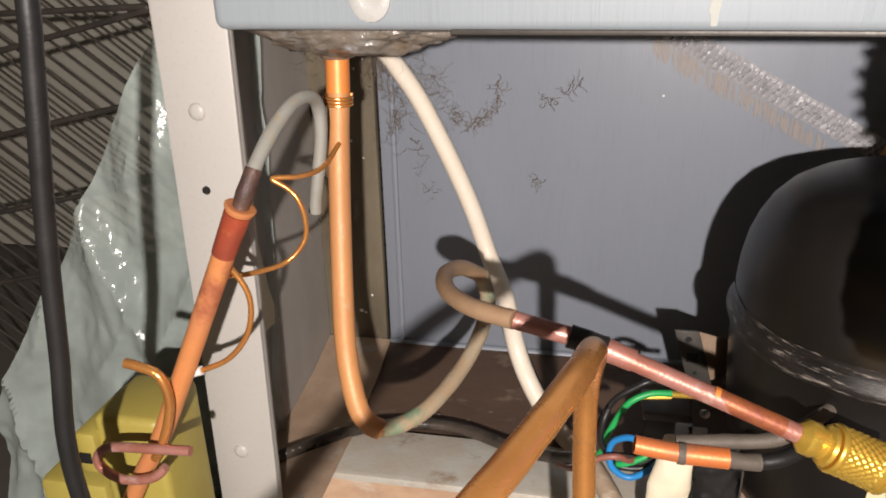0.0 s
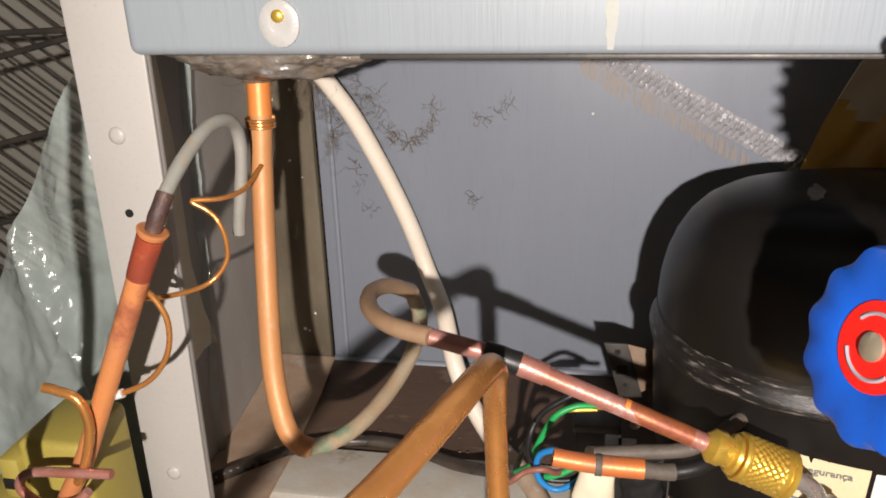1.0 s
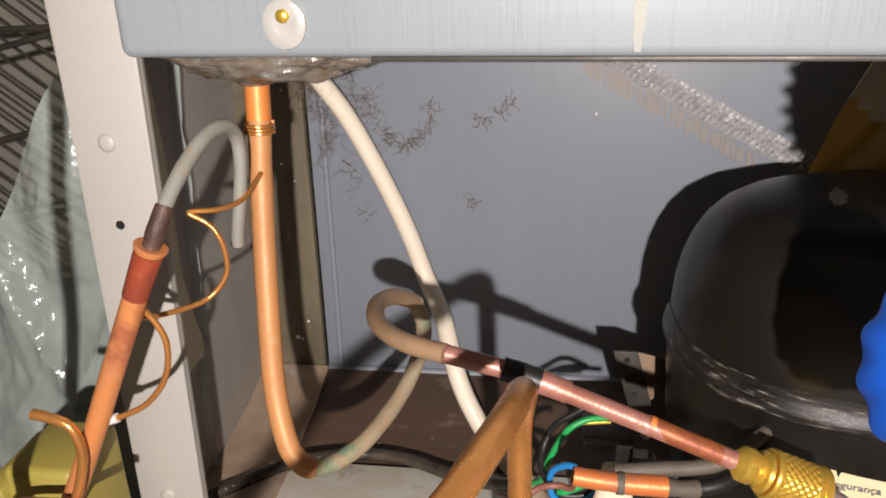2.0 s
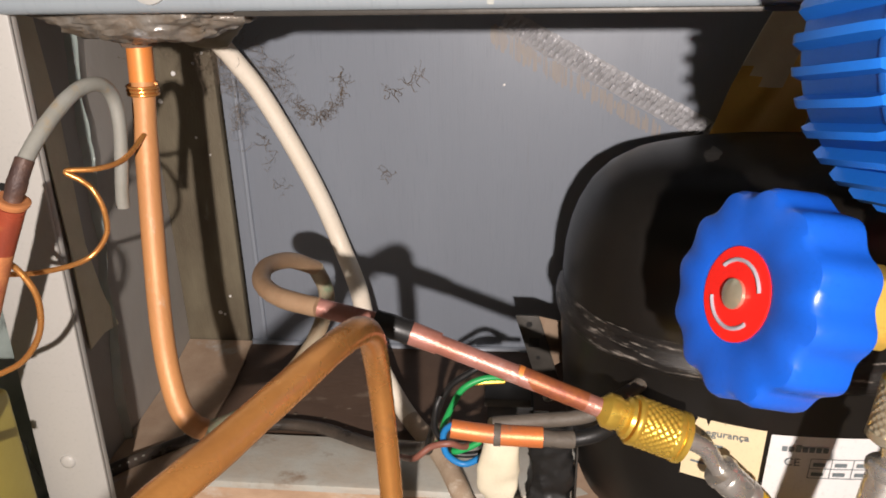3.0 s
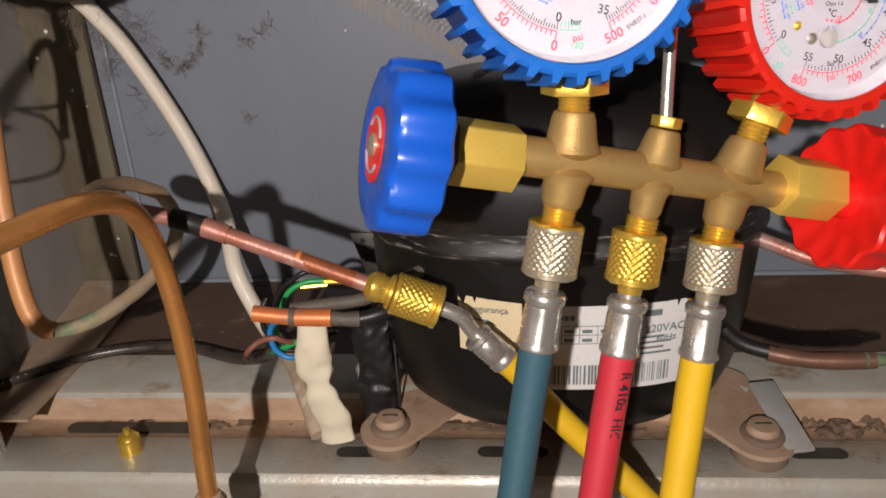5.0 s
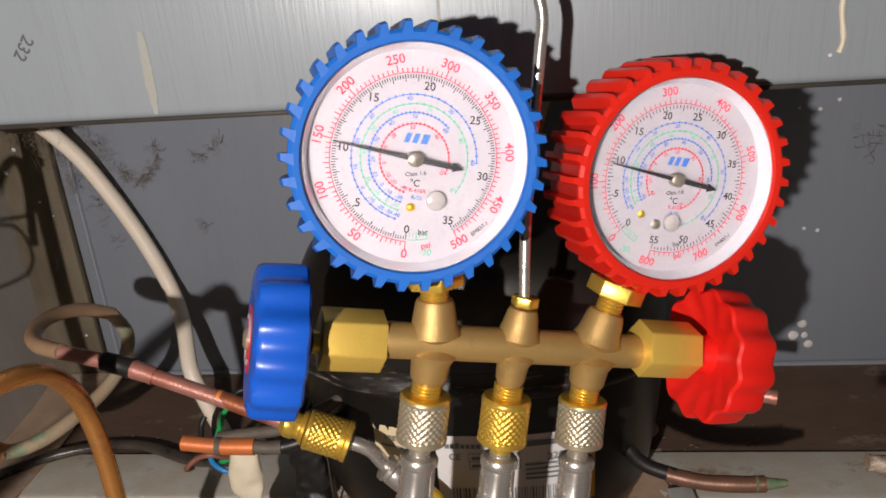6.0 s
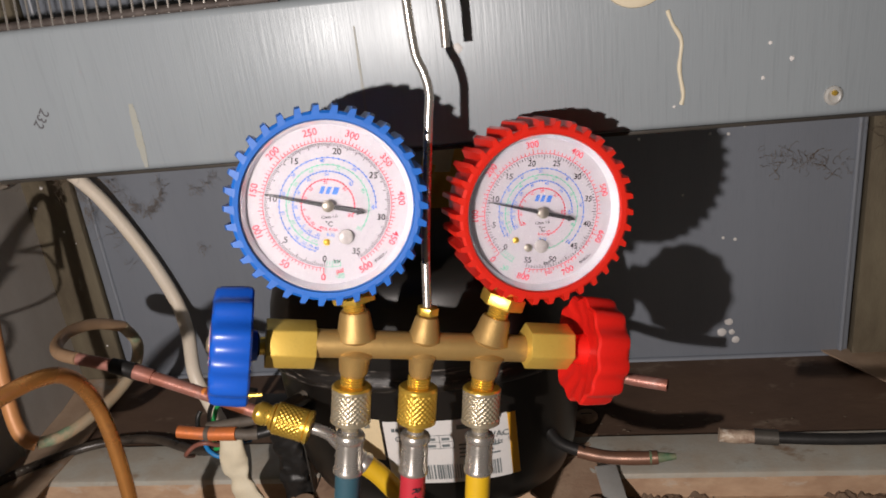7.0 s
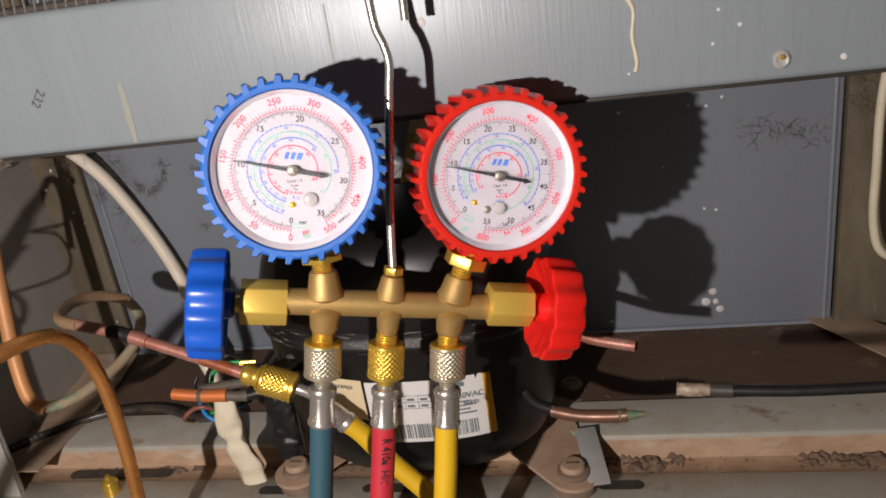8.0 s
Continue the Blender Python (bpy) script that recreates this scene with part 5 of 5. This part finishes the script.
# hose nuts, ferrules and hoses
for i, (u, nm, hm, hn) in enumerate(((-0.0349, NICKEL, HOSEB, "slate_blue_hose"), (0.0, BRASS, HOSER, "red_hose"), (0.0349, NICKEL, HOSEY, "yellow_hose"))):
    hose = thing(hn, hn.replace("_", " ").replace(" hose", "") + " rubber charging hose with a knurled nut on the manifold", "hose", "manifold hoses")
    if i == 0:
        nd = (Vector((0.190, 0.2005, 0.141)) - mp(u, -0.0226)).normalized()
    else:
        nd = -V
        nd = (Vector((0.2225, 0.2105, 0.1335)) - mp(u, -0.0226)).normalized() if i == 1 else (Vector((0.2563, 0.2220, 0.1273)) - mp(u, -0.0226)).normalized()
    dn = axis_at(mp(u, -0.0226), nd, W)
    nut = part("knurled_nut", knurled(0.0103, 0.0195, dn, 150, 40, 0.085, 22), nm, hose, "knurled nut")
    part("nut_rim", turn([(0.0060, -0.0006), (0.0094, -0.0004), (0.0102, 0.0004), (0.0103, 0.0014), (0.0098, 0.0020)], 40, dn), BRASS, nut)
    part("nut_rim", turn([(0.0098, 0.0172), (0.0104, 0.0178), (0.0104, 0.0192), (0.0092, 0.0200), (0.0050, 0.0202), (0.0046, 0.024)], 40, dn), nm, nut)
    fer = part("ferrule", turn([(0.0045, 0.0225), (0.0046, 0.0255), (0.0072, 0.0262), (0.0080, 0.0275), (0.0078, 0.0300), (0.0068, 0.0312), (0.0072, 0.0335), (0.0074, 0.0450), (0.0080, 0.0462), (0.0080, 0.0480), (0.0070, 0.0490)], 40, dn,
              lambda a, z: 1 - (0.05 * (0.5 + 0.5 * math.cos(8 * a)) if 0.0325 < z < 0.0455 else 0)), STEEL, hose, "crimped steel ferrule")
    p0 = dn @ Vector((0, 0, 0.047))
    dd = Vector(nd)
    P = [p0, p0 + dd * 0.03, p0 + dd * 0.08 + Vector((0.0, -0.004, 0)), p0 + dd * 0.14 + Vector((0.004 * (i - 1), -0.012, 0)), p0 + dd * 0.19 + Vector((0.01 * (i - 1), -0.04, 0.0))]
    P = [q if q.z > -0.044 else Vector((q.x, q.y - 0.02, -0.044)) for q in P]
    part("hose", tube(P, 0.0068, 20, 8), hm, hose)
    if i == 1:
        tm = axis_at(p0 + dd * 0.0235 + W * 0.00715, W, dd)
        text_mesh("R 410a  HIGH", 0.0058, tm, "hose_print", INKK, hose)

# hook rod
rod = part("hook_rod", tube([mp(0.0005, 0.017), (0.2400, 0.2365, 0.2530), (0.2435, 0.2425, 0.2840), (0.2470, 0.2485, 0.3150), (0.2487, 0.2514, 0.3290), (0.2470, 0.2525, 0.3390), (0.2435, 0.2540, 0.3500), (0.2420, 0.2560, 0.3800), (0.2425, 0.2590, 0.3960), (0.2480, 0.2630, 0.4010), (0.2545, 0.2660, 0.3960), (0.2572, 0.2672, 0.3700), (0.2572, 0.2671, 0.3483)], 0.0023, 14, 8), STEEL, mani, "bright steel hook rod")
part("rod_nut", hexnut(0.0058, 0.0042, along(0.0005, 0.0170, 0, (0, 1, 0))), BRASS, mani, "small brass lock nut")


def arc_tick(bm, r0, r1, ang, w, z=0.0):
    """A thin radial bar; ang is clockwise from straight down."""
    c, s = -math.sin(ang), -math.cos(ang)
    p, q = Vector((c * r0, s * r0, z)), Vector((c * r1, s * r1, z))
    n = Vector((-s, c, 0)) * w / 2
    bm.faces.new([bm.verts.new(x) for x in (p - n, q - n, q + n, p + n)])


def arc_line(bm, r, a0, a1, w, z=0.0, n=90):
    last = None
    for k in range(n + 1):
        a = a0 + (a1 - a0) * k / n
        c, s = -math.sin(a), -math.cos(a)
        pair = (bm.verts.new((c * (r - w / 2), s * (r - w / 2), z)), bm.verts.new((c * (r + w / 2), s * (r + w / 2), z)))
        if last:
            bm.faces.new((last[0], pair[0], pair[1], last[1]))
        last = pair


def gauge(name, centre, face, up, rubber, psi_max, bar_max, zero, span, needle, label, studs, teeth=34):
    """Dial pressure gauge in a toothed rubber boot; the frame's z points out of the dial."""
    G = axis_at(centre, face, Vector(up).cross(Vector(face)))
    g = thing(name, label, "pressure gauge", "gauges on the manifold")
    R = 0.0395

    def put(nm, bm, mt, parent=g, lb=""):
        bm.transform(G)
        return part(nm, bm, mt, parent, lb)

    # boot: shell with a rounded front lip
    prof = [(0.0, -0.034), (0.036, -0.034), (0.0405, -0.0325), (0.0425, -0.029), (0.0430, 0.000), (0.0439, 0.0015), (0.0437, 0.0034), (0.0424, 0.0045), (0.0400, 0.0042), (0.0394, 0.0034), (0.0394, -0.001)]
    boot = put("rubber_boot", turn(prof, 96, top=False), rubber)
    bmt = bmesh.new()
    for k in range(teeth):
        a = 2 * math.pi * (k + 0.3) / teeth
        t = bmesh.new()
        # slanted fin along the boot's side
        L0, L1 = -0.030, 0.0045
        h, wd = 0.0044, 0.0042
        skew = 0.0030
        pts = []
        for z, hh in ((L0, h * 0.55), (L0 + 0.004, h), (L1 - 0.003, h), (L1, h * 0.75)):
            for x, y in ((-wd / 2, 0.0415), (wd / 2, 0.0415), (wd / 2 * 0.55 + skew * 0.4, 0.0426 + hh), (-wd / 2 * 0.55 + skew * 0.4, 0.0426 + hh)):
                pts.append(t.verts.new((x + skew * (z - L0) / 0.035 * 0.6, y, z)))
        for i in range(3):
            for j in range(4):
                t.faces.new((pts[4 * i + j], pts[4 * i + (j + 1) % 4], pts[4 * i + 4 + (j + 1) % 4], pts[4 * i + 4 + j]))
        t.faces.new(pts[:4])
        t.faces.new(pts[12:])
        t.transform(pose(0, 0, 0, 0, 0, math.degrees(a)))
        put("boot_tooth", t, rubber, boot)
    put("bezel", ring_of([(0.0372, -0.0036), (0.0386, 0.0012), (0.0391, 0.0024), (0.0393, 0.0024), (0.03935, -0.0036)], 96), clear_bezel, g, "clear plastic bezel")
    dial = put("dial", turn([(0.0385, -0.0045), (0.0385, -0.0036), (0, -0.0036)], 96), DIAL)
    z = -0.00335
    A = lambda f: zero + span * f
    bm = bmesh.new()
    n = psi_max // 5 if psi_max <= 500 else psi_max // 10
    for k in range(n + 1):
        arc_tick(bm, 0.0296, 0.0296 + (0.0030 if k % 10 == 0 else 0.0023 if k % 5 == 0 else 0.0016), A(k / n), 0.00036, z)
    arc_line(bm, 0.0296, A(0), A(1), 0.0003, z)
    put("red_scale", bm, INKR, dial)
    bm = bmesh.new()
    n = bar_max * 5 if bar_max < 40 else bar_max * 2
    for k in range(n + 1):
        arc_tick(bm, 0.0290, 0.0290 - (0.0024 if k % 5 == 0 else 0.0014), A(k / n), 0.00030, z)
    put("black_scale", bm, INKK, dial)
    turns = lambda deg: zero + radians(deg) * span / radians(325)
    for r, mt, marks in ((0.0222, INKB, ((-40, 12), (-30, 20), (-20, 29), (-10, 41), (0, 55), (10, 76), (20, 101), (30, 128), (40, 169), (50, 212), (60, 268))),
                         (0.0190, INKG, ((-10, 17), (0, 28), (10, 42), (20, 60), (40, 92), (50, 120), (60, 151), (70, 191), (80, 243), (90, 303))),
                         (0.0160, INKB, ((-30, 16), (-10, 33), (0, 46), (10, 62), (20, 83), (30, 110), (40, 140), (50, 174), (60, 222))),
                         (0.0122, INKR, ((-40, 14), (-20, 38), (-10, 55), (0, 76), (10, 103), (20, 131), (30, 170), (40, 220), (50, 290)))):
        bm = bmesh.new()
        arc_line(bm, r, turns(12), turns(marks[-1][1]), 0.00034, z)
        for k in range(40):
            arc_tick(bm, r - 0.0004, r + 0.0005, turns(12 + (marks[-1][1] - 12) * k / 39), 0.0005, z)
        put("inner_scale", bm, mt, dial)
        for v, deg in marks:
            a = turns(deg)
            q = Vector((-math.sin(a) * (r - 0.0014), -math.cos(a) * (r - 0.0014), z + 0.00004))
            tilt = ((-math.degrees(a) + 180) + 180) % 360 - 180
            if abs(tilt) > 120:
                tilt -= math.copysign(180, tilt)
            text_mesh(str(v), 0.0020, G @ Matrix.Translation(q) @ pose(0, 0, 0, 0, 0, tilt), "figure", mt, dial)
    for words, x, y, size, mt, tilt in (("Class 1.6", 0.0010, -0.0052, 0.0021, INKK, 10), ("\u00b0C", 0.0010, -0.0086, 0.0034, INKK, 0), ("R-410A", 0.0022, -0.0112, 0.0020, INKR, 0), ("R-22", 0.0022, -0.0137, 0.0020, INKB, 0),
                                        ("psi", 0.0075, -0.0305, 0.0032, INKR, 15), ("bar", 0.0060, -0.0258, 0.0028, INKK, 8), ("EN837-1", 0.0265, -0.0225, 0.0021, INKK, 42)):
        text_mesh(words, size, G @ Matrix.Translation((x, y, z)) @ pose(0, 0, 0, 0, 0, tilt), "dial_print", mt, dial)
    bm = bmesh.new()
    for k in range(1, 7):
        arc_tick(bm, 0.0262, 0.0262 + (0.0030 if k % 3 == 0 else 0.0018), zero - radians(2.6) * k, 0.00032, z)
    arc_line(bm, 0.0290, zero - radians(16), zero - radians(1), 0.0003, z, 12)
    put("vacuum_scale", bm, INKG, dial)
    a = zero - radians(13)
    text_mesh("-30", 0.0034, G @ Matrix.Translation((-math.sin(a) * 0.0338, -math.cos(a) * 0.0338, z)), "figure", INKG, dial)
    step = 50 if psi_max <= 500 else 100
    for v in range(0, psi_max + 1, step):
        a = A(v / psi_max)
        q = Vector((-math.sin(a) * 0.0342, -math.cos(a) * 0.0342, z))
        tilt = -math.degrees(a) + 180
        tilt = (tilt + 180) % 360 - 180
        if abs(tilt) > 120:
            tilt -= math.copysign(180, tilt)
        text_mesh(str(v), 0.0045, G @ Matrix.Translation(q) @ pose(0, 0, 0, 0, 0, tilt), "figure", INKR, dial)
    for v in range(0, bar_max + 1, 5):
        a = A(v / bar_max)
        q = Vector((-math.sin(a) * 0.0253, -math.cos(a) * 0.0253, z))
        text_mesh(str(v), 0.0041, G @ Matrix.Translation(q), "figure", INKK, dial)
    # maker's mark as a plain slanted shape, small print as bars
    bm = bmesh.new()
    for x0, w0, s0 in ((-0.0045, 0.0018, -0.0010), (-0.0016, 0.0018, -0.0010), (0.0014, 0.0024, -0.0010)):
        bm.faces.new([bm.verts.new(q) for q in ((x0, 0.0054, z), (x0 + w0, 0.0054, z), (x0 + w0 - s0, 0.0088, z), (x0 - s0, 0.0088, z))])
    put("maker_mark", bm, INKB, dial)
    # studs on the dial
    put("brass_stud", turn([(0.0016, z), (0.0016, 0.0002 + z), (0.0010, z + 0.0008), (0, z + 0.001)], 16, pose(*studs[0], 0)), BRASS, dial)
    for q in studs[2:]:
        put("dark_stud", turn([(0.0021, z), (0.0021, 0.0003 + z), (0.0013, z + 0.0009), (0, z + 0.001)], 18, pose(*q, 0)), DARKSTEEL, dial)
    put("clear_plug", turn([(0.0035, z), (0.0035, z + 0.0014), (0.0028, z + 0.0019), (0, z + 0.0020)], 24, pose(*studs[1], 0)), plug_mat, dial, "milky round plug")
    # needle
    nd = bmesh.new()
    for q in (((0.0, -0.0009), (0.029, -0.00015), (0.029, 0.00015), (0.0, 0.0009)), ((0.0, -0.0010), (-0.0145, -0.00085), (-0.0145, 0.00085), (0.0, 0.0010)), ((-0.0135, -0.0016), (-0.0178, 0.0), (-0.0135, 0.0016))):
        lo = [nd.verts.new((x, y, -0.0012)) for x, y in q]
        hi = [nd.verts.new((x, y, -0.0006)) for x, y in q]
        nd.faces.new(lo)
        nd.faces.new(hi)
        for i in range(len(q)):
            j = (i + 1) % len(q)
            nd.faces.new((lo[i], lo[j], hi[j], hi[i]))
    nd.transform(pose(0, 0, 0, 0, 0, 270 - math.degrees(A(needle / psi_max))))
    put("needle", nd, INKK, dial, "black needle")
    put("hub", turn([(0.0028, -0.0036), (0.0028, -0.0004), (0.0022, 0.0001), (0, 0.0002)], 24), DARKSTEEL, dial)
    lens = put("lens", turn([(0.0393, 0.0022), (0.0393, 0.0028), (0.030, 0.0033), (0.015, 0.0036), (0, 0.0037)], 64), GLASS, g, "clear domed lens")
    lens.visible_shadow = False
    return g, G


DARKSTEEL = mat("dull_steel_hub", (0.34, 0.31, 0.27), 0.35, 0.7, (0.26, 0.24, 0.21), 120, 0.6, 0.04)
clear_bezel = mat("clear_bezel_ring", (0.62, 0.62, 0.66), 0.16, 0.3, (0.55, 0.55, 0.60), 40, 0.5, 0.0)
plug_mat = mat("milky_plug", (0.32, 0.30, 0.30), 0.2, 0, (0.27, 0.25, 0.25), 60, 0.5, 0.0)

FACE1 = (W * 1.0 - U * 0.10 + V * 0.05).normalized()
FACE2 = (W * 1.0 - U * 0.04 + V * 0.02).normalized()
G1, G2 = Vector((0.2027, 0.2063, 0.2895)), Vector((0.3003, 0.2451, 0.2656))
ga, GA = gauge("blue_gauge", G1, FACE1, V - 0.02 * U, BLUERUB, 500, 35, radians(0), radians(325), 148, "low-pressure dial gauge in a toothed blue rubber boot", ((0.0005, -0.0172), (0.0092, -0.0140)))
gb, GB = gauge("red_gauge", G2, FACE2, V - 0.02 * U, REDRUB, 800, 55, radians(42), radians(328), 135, "high-pressure dial gauge in a toothed red rubber boot", ((-0.0120, -0.0150), (0.0015, -0.0172), (-0.0050, -0.0185)))
# brass sockets that join the gauges to the branches
for g, G, u0, u1 in ((ga, GA, -0.0370, -0.0405), (gb, GB, 0.0378, 0.0415)):
    p0, p1 = mp(u0, 0.0165), mp(u1, 0.0340)
    fr = axis_at(p0, p1 - p0, W)
    part("socket_thread", turn([(0.0052 + 0.0005 * (k % 2), 0.0008 * k) for k in range(10)], 28, fr), BRASS, g, "threaded brass neck")
    part("socket_nut", hexnut(0.0120, 0.0066, fr @ Matrix.Translation((0, 0, 0.0070))), BRASS, g, "brass hexagon under the gauge")
    part("socket", turn([(0.0060, 0.0130), (0.0060, 0.030)], 24, fr), BRASS, g)

# ---- things beyond the post ----
box_t = thing("solenoid_box", "olive-yellow plastic relay box below the pipe", "box")
part("housing", box(-0.2015, -0.1665, 0.262, 0.302, -0.05, 0.116, 0.004, seg=3), OLIVE, box_t)
part("lid_rim", box(-0.2105, -0.199, 0.258, 0.304, 0.084, 0.108, 0.003), OLIVE, box_t)
part("lower_block", box(-0.241, -0.2025, 0.262, 0.302, -0.05, 0.073, 0.004), OLIVE, box_t)
part("vent_slot", box(-0.2085, -0.2025, 0.2572, 0.268, 0.091, 0.097, 0.0004), BLACKP, box_t)
bag = bmesh.new()
N, M = 80, 110
g = []
for i in range(M + 1):
    f = i / M
    row = []
    for j in range(N + 1):
        s = j / N
        xl = -0.185 - 0.19 * min(1, f * 1.25) ** 0.9
        x = xl + (-0.160 - xl) * s
        zt = 0.315 - 0.37 * f
        q = Vector((x * 9, zt * 6, 2.0))
        y = 0.372 + 0.022 * noise.noise(q) + 0.010 * noise.noise(q * 3) + 0.010 * abs(noise.noise(q * 3.2)) + 0.0025 * abs(noise.noise(q * 11)) - 0.009 * (1 - abs(noise.noise(Vector((q.x * 1.6 + q.y * 0.5, q.y * 0.55, 7)))) ) ** 9 - 0.004 * (1 - abs(noise.noise(Vector((q.x * 2.2 - q.y * 0.9, q.y * 1.3, 3))))) ** 12 + 0.02 * (s - 0.5) ** 2 + 0.03 * (1 - f)
        row.append(bag.verts.new((x, y, zt)))
    g.append(row)
for i in range(M):
    for j in range(N):
        bag.faces.new((g[i][j], g[i + 1][j], g[i + 1][j + 1], g[i][j + 1]))
tagged(finish("plastic_bag", bag, BAG), "cloudy crumpled clear polythene bag behind the post", "plastic bag")
tagged(finish("hanging_cable", tube([(-0.130, 0.205, 0.46), (-0.1340, 0.20, 0.33), (-0.1400, 0.20, 0.285), (-0.1478, 0.20, 0.2404), (-0.1550, 0.20, 0.190), (-0.1617, 0.20, 0.1427), (-0.168, 0.21, 0.06), (-0.19, 0.22, -0.045)], 0.0034, 16, 8), BLACKP), "black rubber cable hanging in front of the bag", "cable")
rack = thing("wire_rack", "dark coated wire shelf rack leaning behind the bag", "wire rack")
for k in range(34):
    b = tube([(-0.22 + k * 0.0125, 0, -0.34), (-0.22 + k * 0.0125, 0, 0.34)], 0.0013, 6, 1)
    b.transform(pose(-0.40, 0.545, 0.15, 0, -52, 0))
    part("rod", b, RACKM, rack)
for x0, z0, x1, z1 in ((-0.62, 0.200, -0.25, 0.285), (-0.62, 0.135, -0.25, 0.220), (-0.62, 0.07, -0.25, 0.155), (-0.62, 0.005, -0.25, 0.09), (-0.62, 0.262, -0.306, 0.275)):
    part("cross_wire", tube([(x0, 0.54, z0), (x1, 0.54, z1)], 0.0024, 8, 1), RACKM, rack)
part("end_wire", tube([(-0.306, 0.54, 0.275), (-0.262, 0.54, 0.225), (-0.23, 0.54, 0.1)], 0.0024, 8, 1), RACKM, rack)

# finned condenser on top of the beam
cond = thing("condenser_coil", "dark rusty finned condenser lying on the beam", "condenser")
part("lower_rail", tube([(-0.12, 0.305, 0.3785), (0.165, 0.303, 0.3785)], 0.0028, 10, 1), BAKE, cond)
part("upper_rail", tube([(-0.12, 0.318, 0.397), (0.165, 0.316, 0.397)], 0.0028, 10, 1), BAKE, cond)
for k in range(40):
    x = -0.115 + k * 0.007
    part("fin_wire", tube([(x, 0.3015, 0.377), (x + 0.0015, 0.3035, 0.405), (x + 0.001, 0.308, 0.43)], 0.0007, 6, 1), STEEL, cond)
